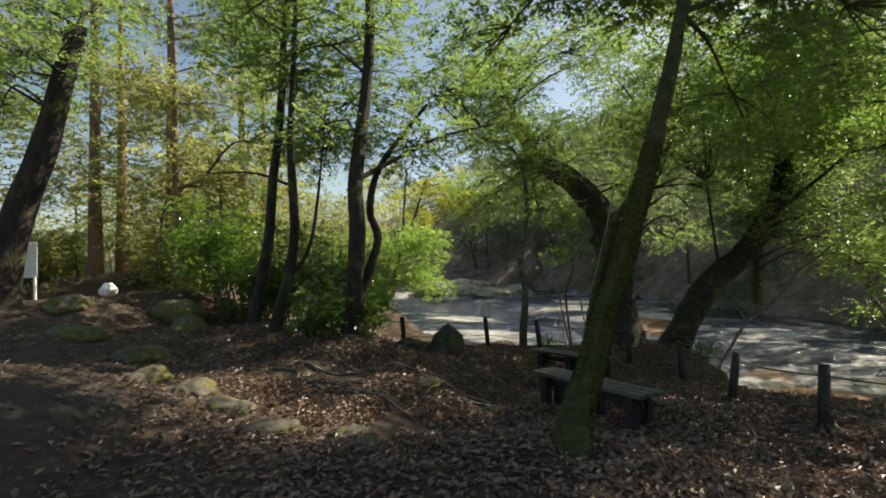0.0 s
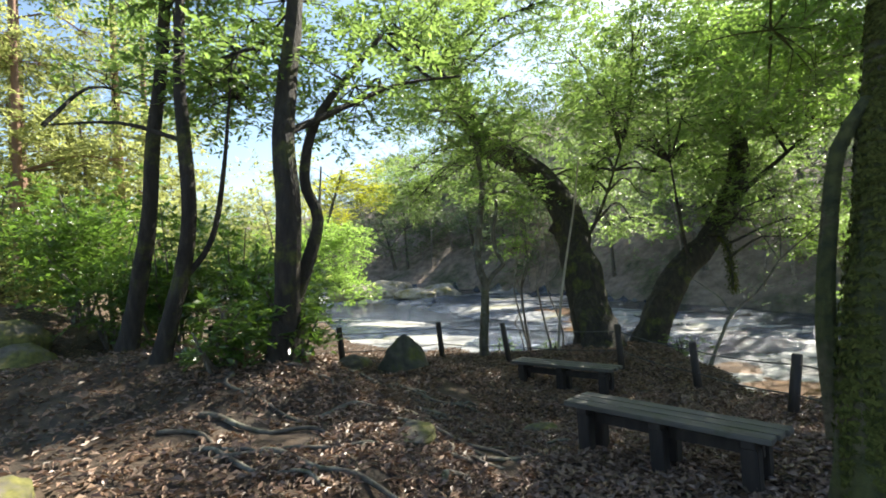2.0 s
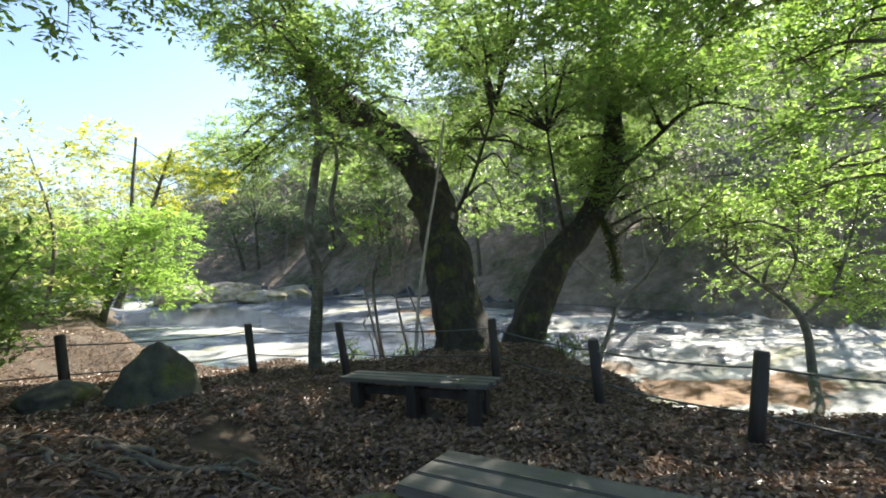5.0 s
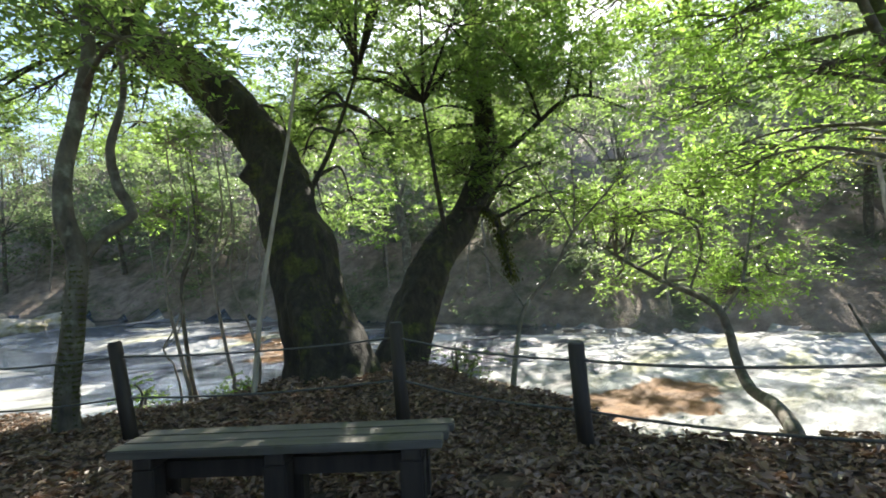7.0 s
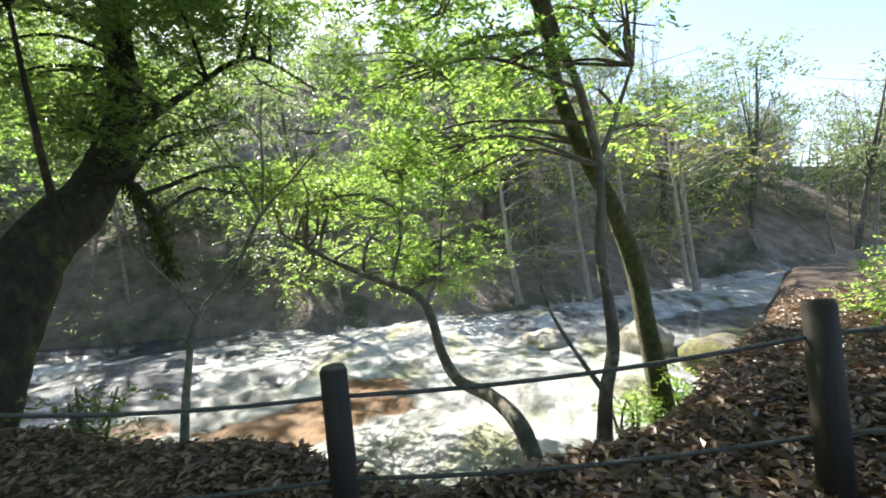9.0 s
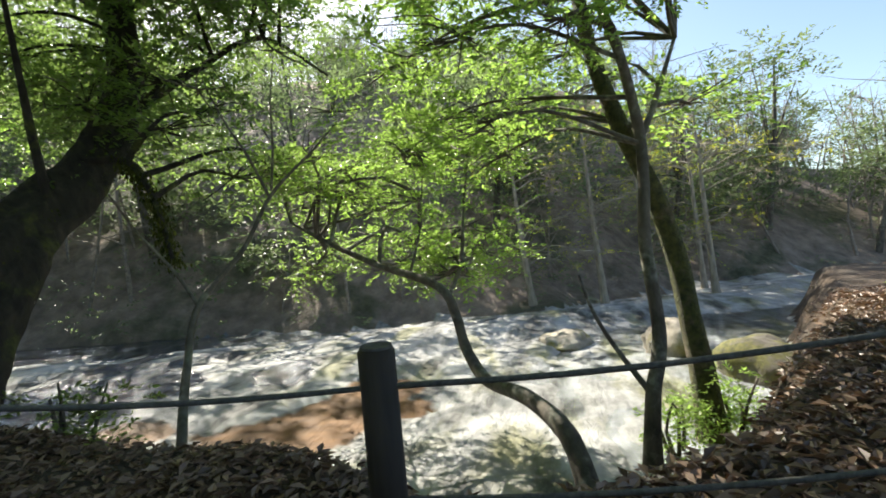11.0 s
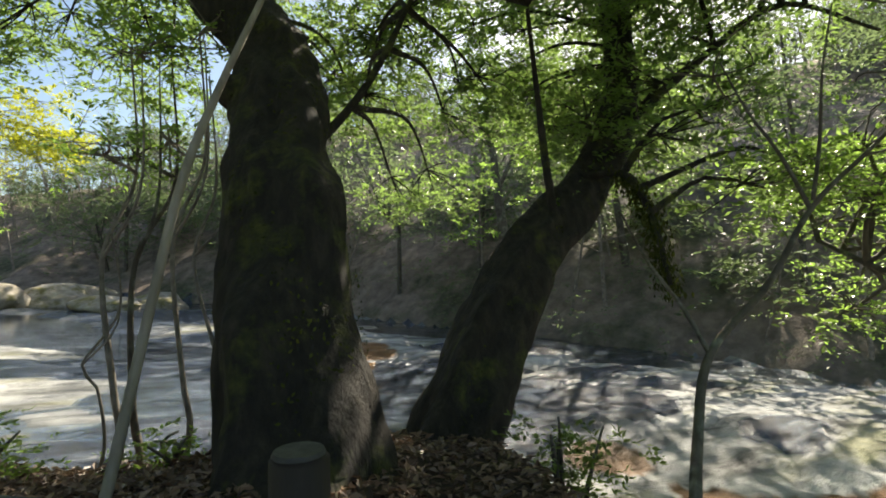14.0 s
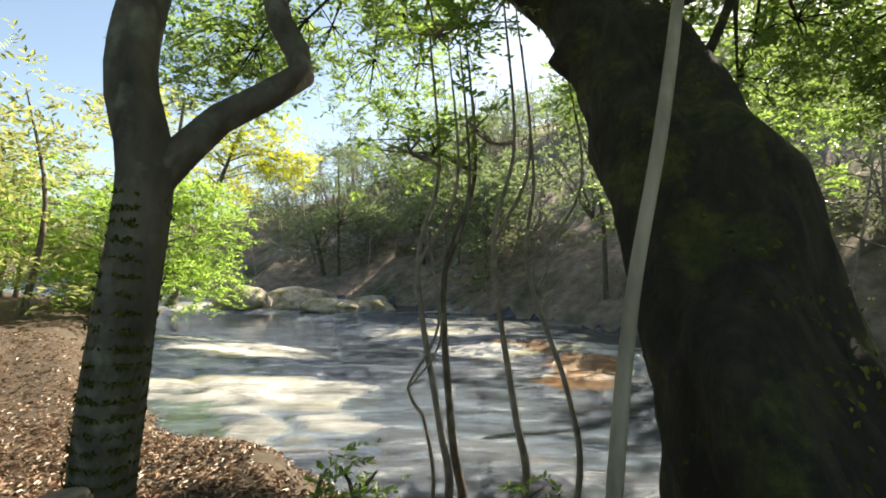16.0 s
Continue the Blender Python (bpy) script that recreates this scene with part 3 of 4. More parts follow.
growth(slant, "ivy", SLANT, 0.34, 0.16, 1500, 0.075, M_LEAF, 6, (-0.6, -0.2, 0.7), 0.3, 0.65, "ivy and small ferns")
MOSSY = [(1.57, 4.49, -0.35), (1.65, 4.61, 0.1), (1.81, 4.76, 0.5), (1.95, 4.86, 0.9), (2.13, 4.96, 1.3), (2.25, 5.04, 1.65), (2.42, 5.14, 2.1), (2.75, 5.28, 3.2), (3.1, 5.48, 4.6)]
mossy = tree("mossy_tree", "thick moss-covered trunk with flaking reddish bark beside the benches", "tree", MOSSY, 0.118, 0.035,
             stems=[([(1.75, 4.84, 0.4), (1.86, 4.98, 0.85), (1.98, 5.06, 1.25), (2.08, 5.09, 1.6), (2.24, 5.08, 1.82)], 0.04, 0.03)],
             # the second clump set is added high up to shade the foreground soil
             clumps=scatter_clumps(13, 34, (0.8, 5.0, 3.5), (7.0, 9.5, 7.5), (0.8, 1.3)) + scatter_clumps(48, 13, (2.6, 5.2, 5.4), (6.0, 8.2, 7.4), (1.0, 1.4)), bark=M_BARK_MOSS, leaf=M_LEAF, flare=0.7, seed=8, rough=0.24, sides=36)
growth(mossy, "moss", MOSSY, 0.12, 0.04, 36000, 0.028, M_MOSS_TUFT, 8, (-0.2, -0.5, 0.1), 0.0, 0.55, "thick green moss")
FORK = [(1.82, 13.95, -1.15), (1.83, 13.98, -0.6), (1.88, 13.95, 0.0), (1.93, 13.98, 0.62), (1.84, 14.05, 1.0)]
fork = tree("forked_tree", "slender grey forked tree with a crooked arm by the fence", "tree",
     FORK + [(1.85, 14.2, 1.5), (1.98, 14.35, 2.1), (2.1, 14.5, 3.0), (2.0, 14.6, 4.2)], 0.105, 0.05,
     stems=[([(1.93, 13.98, 0.56), (2.14, 14.05, 0.84), (2.41, 14.13, 1.06), (2.31, 14.2, 1.3), (2.24, 14.3, 1.75), (2.4, 14.45, 2.5), (2.3, 14.7, 3.6)], 0.062, 0.015)],
     clumps=scatter_clumps(14, 8, (0.6, 13.2, 2.2), (3.2, 15.6, 4.6), (0.5, 0.9)), bark=M_BARK_GREY, leaf=M_LEAF, flare=0.3, seed=9, rough=0.14, sides=16)
growth(fork, "moss", FORK, 0.105, 0.085, 9000, 0.018, M_MOSS_TUFT, 19, (0.2, -0.6, 0.2), 0.0, 0.8, "thin brownish-green moss")
tree("twin_trunk_tree", "tall two-stemmed tree beside the upper fence with a dense crown", "tree",
     [(-1.42, 8.95, -0.1), (-1.26, 8.82, 0.6), (-1.16, 8.65, 1.3), (-1.12, 8.65, 2.0), (-1.16, 8.75, 2.7), (-1.12, 8.95, 3.4), (-0.95, 9.1, 5.0), (-0.9, 9.2, 7.0)], 0.16, 0.06,
     stems=[([(-1.27, 8.8, 0.55), (-1.02, 8.85, 1.2), (-0.86, 9.0, 1.8), (-1.0, 9.05, 2.3), (-0.8, 9.2, 3.1), (0.0, 9.5, 4.2)], 0.09, 0.03),
            ([(-1.16, 8.75, 2.75), (-0.7, 9.2, 3.1), (0.2, 9.9, 3.7), (1.2, 10.7, 4.1)], 0.045, 0.015)],
     clumps=scatter_clumps(15, 12, (-3, 8.4, 3.6), (1.2, 11.5, 7.5), (0.6, 1.1)), bark=M_BARK_DARK, leaf=M_LEAF, flare=0.5, seed=10, rough=0.15, sides=16)
tree("slim_tree", "slim dark tree leaning slightly on the upper bank", "tree",
     [(-2.75, 8.88, 0.0), (-2.52, 8.89, 0.8), (-2.34, 8.85, 1.4), (-2.2, 8.7, 2.0), (-2.2, 8.65, 2.8), (-2.25, 8.75, 3.6), (-2.2, 9.0, 6.0)], 0.1, 0.035,
     stems=[([(-2.4, 8.87, 1.15), (-2.1, 9.0, 1.6), (-1.95, 9.1, 2.4), (-1.8, 9.3, 4.2)], 0.04, 0.008), ([(-2.2, 8.65, 2.7), (-3.0, 8.9, 3.0), (-4.0, 9.2, 3.1)], 0.03, 0.01)],
     clumps=scatter_clumps(16, 9, (-4, 8.6, 3.4), (-1.2, 11.5, 7), (0.5, 1.0)), bark=M_BARK_DARK, leaf=M_LEAF, flare=0.4, seed=11, sides=12)
tree("straight_tree", "straight dark tree behind shrubs on the upper bank", "tree",
     [(-3.55, 9.9, 0.2), (-3.27, 9.75, 1.2), (-3.05, 9.6, 2.0), (-2.95, 9.6, 3.0), (-2.85, 9.8, 4.5), (-2.7, 9.9, 7.5)], 0.11, 0.05,
     clumps=scatter_clumps(17, 9, (-5, 9.5, 4), (-1.8, 13, 8), (0.6, 1.1)), bark=M_BARK_DARK, leaf=M_LEAF, flare=0.4, seed=12, sides=12)
tree("big_bank_tree", "broad old trunk leaning beside the woodland path", "tree",
     [(-7.75, 8.8, 0.5), (-7.7, 8.85, 1.4), (-7.45, 8.93, 2.5), (-7.05, 9.07, 3.8), (-6.5, 9.2, 6.0)], 0.3, 0.16,
     clumps=scatter_clumps(18, 8, (-11, 8.0, 3.5), (-6.5, 11, 8), (0.8, 1.3)), bark=M_BARK_DARK, leaf=M_LEAF, flare=0.6, seed=13, sides=18)

# saplings on the brink
tree("y_sapling", "thin forked sapling with bare spreading twigs on the river brink", "tree",
     [(5.9, 12.35, -1.9), (6.05, 12.4, -1.2), (6.45, 12.65, -0.75), (6.9, 12.85, -0.26), (7.5, 12.78, 0.22), (7.92, 12.67, 0.81), (8.4, 12.45, 1.3), (8.95, 12.27, 1.83)], 0.042, 0.01,
     stems=[([(6.9, 12.85, -0.28), (6.75, 12.95, 0.05), (6.35, 12.9, 0.35), (5.9, 12.7, 0.6)], 0.018, 0.006), ([(7.9, 12.68, 0.78), (7.75, 12.8, 1.2), (7.6, 12.97, 1.6), (7.5, 13.1, 2.0)], 0.018, 0.006),
            ([(7.92, 12.67, 0.85), (7.9, 12.6, 1.3), (7.75, 12.5, 1.75), (7.7, 12.4, 2.2)], 0.016, 0.005), ([(8.3, 12.5, 1.2), (8.9, 12.5, 1.4), (9.3, 12.6, 1.9)], 0.012, 0.005)],
     clumps=[(7.5, 13.1, 2.0, 0.5, 0.2), (8.9, 12.3, 1.9, 0.5, 0.2), (7.7, 12.4, 2.3, 0.5, 0.2)], bark=M_BARK_GREY, leaf=M_LEAF_BRIGHT, leaf_size=0.05, per=26, flare=0.2, seed=21, rough=0.08, sides=8)
tree("bent_tree", "crooked small tree bending low over the river with airy foliage", "tree",
     [(6.55, 9.6, -2.0), (7.0, 9.75, -1.5), (7.6, 10.08, -1.35), (8.25, 10.55, -1.33), (8.6, 10.8, -1.05), (8.7, 10.9, -0.7), (8.75, 11.1, -0.35), (9.25, 11.98, -0.05), (9.6, 12.8, 0.3), (9.95, 13.57, 0.7)], 0.085, 0.025,
     stems=[([(8.72, 11.0, -0.5), (9.3, 10.9, -0.1), (9.8, 10.9, 0.6), (10.0, 10.8, 1.4)], 0.035, 0.012), ([(9.0, 11.5, -0.2), (9.3, 11.4, 0.4), (9.3, 11.3, 1.2)], 0.02, 0.008)],
     clumps=scatter_clumps(22, 26, (8.6, 10.4, -0.4), (11.8, 13.8, 1.9), (0.45, 0.8), 0.35), bark=M_BARK_GREY, leaf=M_LEAF_BRIGHT, leaf_size=0.08, per=130, flare=0.2, seed=22, sides=12)
tree("stream_tree", "slender two-stemmed tree on the brink with bright backlit leaves", "tree",
     [(8.1, 9.0, -2.2), (8.22, 8.92, -1.55), (8.5, 8.76, -1.0), (8.6, 8.8, -0.04), (8.72, 8.74, 0.6), (8.82, 8.72, 1.17), (8.6, 8.88, 1.93), (8.42, 9.1, 2.6), (8.2, 9.4, 4.0), (8.1, 9.7, 5.5)], 0.08, 0.03,
     stems=[([(8.22, 8.94, -1.5), (8.5, 9.2, -1.1), (8.45, 9.4, -0.7), (8.26, 9.52, -0.31)], 0.035, 0.012), ([(8.8, 8.74, 1.05), (9.1, 8.5, 1.5), (9.5, 8.1, 2.4)], 0.045, 0.02)],
     clumps=scatter_clumps(23, 34, (7.9, 7.4, 1.1), (11.3, 12.3, 4.8), (0.5, 0.95), 0.4), bark=M_BARK_GREY, leaf=M_LEAF_BRIGHT, leaf_size=0.11, per=90, flare=0.25, seed=23, sides=12)
tree("mossy_stream_tree", "mossy sunlit trunk leaning behind the slender stream tree", "tree",
     [(9.15, 8.15, -2.3), (9.2, 8.2, -1.6), (9.3, 8.25, -1.0), (9.5, 8.3, -0.25), (9.4, 8.5, 0.5), (9.15, 8.85, 1.3), (9.2, 9.1, 2.2), (9.5, 9.2, 3.2), (9.5, 9.6, 5.0)], 0.14, 0.06,
     clumps=scatter_clumps(24, 20, (6.0, 9.4, 3.8), (11, 13.5, 8.0), (0.8, 1.3)), bark=M_BARK_MOSS, leaf=M_LEAF_BRIGHT, flare=0.35, seed=24, sides=16)

# thin stems between the forked tree and the great trunk
for k, (bx, by, tx, ty, h, r) in enumerate([(3.22, 15.9, 3.2, 16.5, 4.3, 0.034), (3.36, 16.1, 3.55, 16.6, 4.6, 0.04), (3.75, 15.7, 3.8, 16.2, 4.4, 0.03), (3.1, 15.9, 3.15, 16.1, 2.4, 0.016), (3.98, 15.3, 3.9, 16.0, 3.6, 0.022)]):
    z0 = gz(bx, by) - 0.1
    tree("thin_sapling", "thin upright sapling stem with sparse leaves on the brink", "tree",
         [(bx, by, z0), (bx + 0.1, by + 0.05, z0 + 0.5), (bx + 0.02, by + 0.1, z0 + 1.0), ((bx + tx) / 2 - 0.12, (by + ty) / 2, z0 + h * 0.5), (tx + 0.1, ty, z0 + h * 0.7), (tx, ty, z0 + h)], r, 0.008,
         stems=[([((bx + tx) / 2 - 0.12, (by + ty) / 2, z0 + h * 0.5), (bx + 0.15, by + 0.1, z0 + h * 0.65), (bx + 0.1, by + 0.3, z0 + h * 0.95)], r * 0.5, 0.006)],
         clumps=[(tx, ty, z0 + h, 0.5, 0.3), (tx - 0.3, ty + 0.1, z0 + h * 0.75, 0.4, 0.2)] if k < 3 else (), bark=M_TWIG if k != 1 else M_BARK_GREY, leaf=M_LEAF_BRIGHT, leaf_size=0.085, per=170, flare=0.2, seed=30 + k, sides=8, group="saplings on the brink")
pole = Tubes()
pole.add([(3.4, 13.7, gz(3.4, 13.7) - 0.05), (3.5, 13.78, -0.35), (3.59, 13.82, 0.2), (3.7, 13.8, 0.8), (3.88, 13.94, 1.4), (4.15, 14.2, 2.2), (4.5, 14.6, 3.4)], 0.03, 0.018, 10, 0.12, 0.12)
tagged(pole.build("leaning_pole", M_BARK_PALE), "pale thin bare pole leaning up past the great dark trunk", "branch")


# ---- shrubs ----
def shrub(name, label, place, radius, height, leaf, seed, per=120, size=0.12, stems=7, group=""):
    g = np.random.default_rng(seed)
    x, y = place
    z = gz(x, y) - 0.05
    top = empty(name, (x, y, z), label, "shrub", group)
    wood = Tubes()
    cl = []
    for k in range(stems):
        a = g.uniform(0, 6.28)
        rr = radius * g.uniform(0.2, 0.8)
        tip = Vector((math.cos(a) * rr, math.sin(a) * rr, height * g.uniform(0.6, 1.0)))
        wood.add([(math.cos(a) * 0.1, math.sin(a) * 0.1, 0), tip * 0.5 + Vector(g.normal(0, 0.08, 3)), tip], 0.028, 0.008, 6, 0.2, 0.1)
        for q in range(3):
            f = g.uniform(0.35, 1.0)
            c = tip * f + Vector(g.normal(0, 0.25 * radius, 3))
            s = radius * g.uniform(0.3, 0.5)
            cl.append((c.x, c.y, max(c.z, s * 0.4), s, s * 0.6))
    wood.build("stem_work", M_BARK_GREY, top, kind="stuff")
    LV, LF, n = [], [], 0
    for c in cl:
        st, d, ln = clump_sprays(g, c, per)
        v, f = spray_leaves(g, st, d, ln * 0.8, 10, size)
        LV.append(v)
        LF.append(f + n)
        n += len(v)
    part_np("foliage", np.concatenate(LV), np.concatenate(LF), leaf, top, kind="stuff")
    return top


for k, (x, y, r, h, m) in enumerate([(-3.6, 11.2, 1.0, 2.4, 0), (-4.6, 11.6, 1.1, 2.2, 0), (-5.6, 12.4, 1.2, 2.6, 0), (-2.6, 11.4, 0.9, 2.6, 0), (-4.1, 13.2, 1.3, 3.0, 0), (-2.0, 12.6, 1.0, 2.6, 1),
                                     (-6.5, 13.8, 1.3, 2.4, 0), (-1.7, 10.2, 0.7, 1.4, 0), (-1.2, 9.0, 0.45, 0.8, 0), (-1.9, 8.6, 0.4, 0.8, 0)]):
    shrub("evergreen_shrub", "leafy dark evergreen shrub on the upper bank", (x, y), r, h, (M_LEAF_SHRUB, M_LEAF)[m], 50 + k, group="shrubs on the upper bank")
for k, (x, y, r, h) in enumerate([(-2.9, 14.4, 0.9, 2.4)]):
    shrub("bright_shrub", "sunlit bright green shrub overhanging the river", (x, y), r, h, M_LEAF, 70 + k, per=130, group="riverside shrubs")
tree("island_tree", "spreading sunlit tree low over the upstream water", "tree",
     [(-5.6, 31.0, -1.6), (-5.0, 31.2, 0.5), (-4.4, 31.4, 2.5), (-4.2, 31.5, 5.0), (-4.0, 31.5, 7.0)], 0.16, 0.05,
     clumps=scatter_clumps(44, 34, (-8, 27.5, -0.4), (-2.2, 33, 3.6), (0.9, 1.5)), bark=M_BARK_GREY, leaf=M_LEAF_BRIGHT, leaf_size=0.16, per=60, seed=44, sides=12, twigs=False)
tree("yellow_tree", "tall yellow-green tree upstream behind the bright foliage", "tree",
     [(-6.5, 38.0, -1.0), (-5.5, 38, 2), (-4.5, 38, 5), (-3.5, 38, 8)], 0.2, 0.06,
     clumps=scatter_clumps(45, 16, (-8, 35, 4.5), (1.0, 40, 8), (1.0, 1.6), 0.4), bark=M_BARK_GREY, leaf=M_LEAF_YELLOW, leaf_size=0.18, per=45, seed=45, sides=12, twigs=False)
for k, (x, y, r, h) in enumerate([(9.2, 8.0, 0.5, 0.9), (8.8, 8.6, 0.4, 0.7), (6.1, 13.3, 0.35, 0.9), (8.6, 5.6, 0.7, 1.0), (6.9, 6.6, 0.5, 0.7), (6.2, 6.6, 0.4, 0.7), (2.6, 15.3, 0.25, 0.5), (3.7, 15.0, 0.25, 0.4)]):
    shrub("brink_shrub", "low leafy shrub on the river brink", (x, y), r, h, M_LEAF_BRIGHT if k not in (2,) else M_LEAF, 80 + k, per=380, size=0.065, stems=4, group="low shrubs on the brink")


# ---- woods far off ----
def far_wood():
    g = np.random.default_rng(5)
    wood = Tubes()
    LV, LF, n = [], [], 0
    DV, DF, dn = [], [], 0
    made = 0
    while made < 900:
        x, y = g.uniform(-40, 62), g.uniform(-30, 80)
        e = float(beyond(np.array([x]), np.array([y]))[0])
        if not 0.5 < e < 38:
            continue
        made += 1
        z = gz(x, y)
        h = g.uniform(3, 8)
        lean = Vector((g.normal(0, 0.15), g.normal(0, 0.15), 1)) * h
        p = Vector((x, y, z - 0.2))
        r = g.uniform(0.03, 0.1)
        wood.add([p, p + lean * 0.5 + Vector(g.normal(0, 0.15, 3)), p + lean], r, 0.015, 5, 1.0)
        for _ in range(7):
            a = p + lean * g.uniform(0.3, 0.95)
            b = a + Vector((g.normal(0, 1), g.normal(0, 1), g.uniform(0.3, 1.3))) * h * 0.16
            c = b + Vector((g.normal(0, 1), g.normal(0, 1), g.uniform(0.2, 1.2))) * h * 0.12
            wood.add([a, b, c], r * 0.4, 0.006, 3, 1.2)
        kind = g.uniform()
        if kind < 0.3:
            for _ in range(4):
                q = p + lean * g.uniform(0.25, 1.0) + Vector(g.normal(0, 0.7, 3))
                s = g.uniform(0.7, 1.5)
                st, d, ln = clump_sprays(g, (q.x, q.y, q.z, s, s * 0.6), 18)
                v, f = spray_leaves(g, st, d, ln * 2.2, 9, 0.3)
                LV.append(v)
                LF.append(f + n)
                n += len(v)
    for _ in range(1500):
        x, y = g.uniform(-40, 55), g.uniform(-25, 75)
        e = float(beyond(np.array([x]), np.array([y]))[0])
        if not -0.3 < e < 26:
            continue
        s = g.uniform(0.5, 1.2)
        st, d, ln = clump_sprays(g, (x, y, gz(x, y) + s * 0.4, s, s * 0.6), 22)
        v, f = spray_leaves(g, st, d, ln * 1.6, 9, 0.15)
        DV.append(v)
        DF.append(f + dn)
        dn += len(v)
    tagged(wood.build("bare_woods", M_TWIG, kind="stuff"), "bare grey-brown trees on the far hillside", "trees")
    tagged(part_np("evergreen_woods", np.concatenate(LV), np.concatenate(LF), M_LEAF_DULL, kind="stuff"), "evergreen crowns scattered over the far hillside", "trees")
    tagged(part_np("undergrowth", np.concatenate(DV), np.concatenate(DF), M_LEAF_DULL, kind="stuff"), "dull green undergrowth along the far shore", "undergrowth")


far_wood()


def far_bank_trees():
    """Tall evergreens along the far shore, added to cast shade on the river."""
    g = np.random.default_rng(15)
    wood = Tubes()
    LV, LF, n = [], [], 0
    for a, b in zip(FAR_EDGE[3:-3], FAR_EDGE[4:-2]):
        steps = max(1, int(math.hypot(b[0] - a[0], b[1] - a[1]) / 4.2))
        for k in range(steps):
            f = (k + g.uniform(0, 1)) / steps
            x = a[0] + (b[0] - a[0]) * f + g.uniform(0.8, 4.0)
            y = a[1] + (b[1] - a[1]) * f + g.uniform(0.3, 2.5)
            z, h = gz(x, y), g.uniform(5, 9)
            p = Vector((x, y, z - 0.2))
            lean = Vector((-g.uniform(0, 2.0), -g.uniform(0, 1.5), h))
            wood.add([p, p + lean * 0.5 + Vector(g.normal(0, 0.3, 3)), p + lean], g.uniform(0.1, 0.2), 0.04, 7, 0.6, 0.1)
            for _ in range(9):
                q = p + lean * g.uniform(0.3, 1.05) + Vector((g.normal(0, 1.1), g.normal(0, 1.1), 0))
                s = g.uniform(1.0, 1.9)
                wood.add([p + lean * 0.45, (p + lean * 0.5).lerp(q, 0.6), q], 0.05, 0.015, 4, 0.8)
                st, d, ln = clump_sprays(g, (q.x, q.y, q.z, s, s * 0.5), 16)
                v, f2 = spray_leaves(g, st, d, ln * 2.2, 9, 0.26)
                LV.append(v)
                LF.append(f2 + n)
                n += len(v)
    tagged(wood.build("shore_trunks", M_BARK_GREY, kind="stuff"), "trunks of tall trees added along the far shore to shade the river", "trees")
    tagged(part_np("shore_leaves", np.concatenate(LV), np.concatenate(LF), M_LEAF_DULL, kind="stuff"), "dull green crowns of tall trees added along the far shore to shade the river", "trees")


far_bank_trees()
tree("far_grey_tree", "bare grey trunk on the far slope above the river", "tree",
     [(14.5, 25.8, 0.0), (14.4, 25.8, 1.6), (14.1, 25.8, 3.4), (13.7, 25.8, 5.4), (12.6, 25.9, 6.6)], 0.24, 0.08,
     stems=[([(14.1, 25.8, 3.6), (14.9, 25.9, 5.2), (15.4, 26, 7)], 0.1, 0.03)],
     clumps=scatter_clumps(46, 6, (12.4, 24.8, 2.0), (16, 26.5, 6.5), (0.8, 1.2)), bark=M_BARK_GREY, leaf=M_LEAF_BRIGHT, leaf_size=0.2, per=30, seed=46, sides=14, twigs=False)


for k, (x, y, h) in enumerate([(21.5, 8.0, 7), (24, 6.0, 8), (20.8, 10.5, 6), (26, 3.5, 8), (22.8, 4.0, 7)]):
    z = gz(x, y) - 0.2
    tree("pale_bare_tree", "pale sunlit tree with thin spreading branches across the river", "tree",
         [(x, y, z), (x - 0.3, y + 0.2, z + h * 0.4), (x - 0.5, y + 0.4, z + h)], 0.13, 0.03,
         clumps=scatter_clumps(500 + k, 12, (x - 2.6, y - 2.4, z + 1.6), (x + 2.0, y + 2.4, z + h), (0.8, 1.4), 0.35), bark=M_BARK_PALE, leaf=M_LEAF_YELLOW, leaf_size=0.1, per=10, count=8, seed=510 + k, sides=10, group="pale trees across the river")


def west_wood():
    """Sunlit woods upstream on the near side."""
    g = np.random.default_rng(6)
    LV, LF, n = [], [], 0
    wood = Tubes()
    for k in range(70):
        x, y = g.uniform(-32, -5), g.uniform(16, 50)
        if line_side(np.array([x]), np.array([y]), NEAR_EDGE)[0] > -1.0:
            continue
        z, h = gz(x, y), g.uniform(4, 10)
        p = Vector((x, y, z - 0.2))
        wood.add([p, p + Vector((g.normal(0, 0.3), g.normal(0, 0.3), h * 0.5)), p + Vector((g.normal(0, 0.5), 0, h))], g.uniform(0.06, 0.14), 0.02, 6, 0.8, 0.1)
        for _ in range(9):
            s = g.uniform(0.8, 1.7)
            st, d, ln = clump_sprays(g, (x + g.normal(0, 1.2), y + g.normal(0, 1.2), z + h * g.uniform(0.15, 1.05), s, s * 0.55), 17)
            v, f = spray_leaves(g, st, d, ln * 1.9, 9, 0.24)
            LV.append(v)
            LF.append(f + n)
            n += len(v)
    tagged(wood.build("woodland_trunks", M_BARK_GREY, kind="stuff"), "grey trunks of the sunlit woods upstream", "trees")
    tagged(part_np("woodland_leaves", np.concatenate(LV), np.concatenate(LF), M_LEAF_SUNLIT, kind="stuff"), "pale sunlit foliage of the woods upstream", "trees")


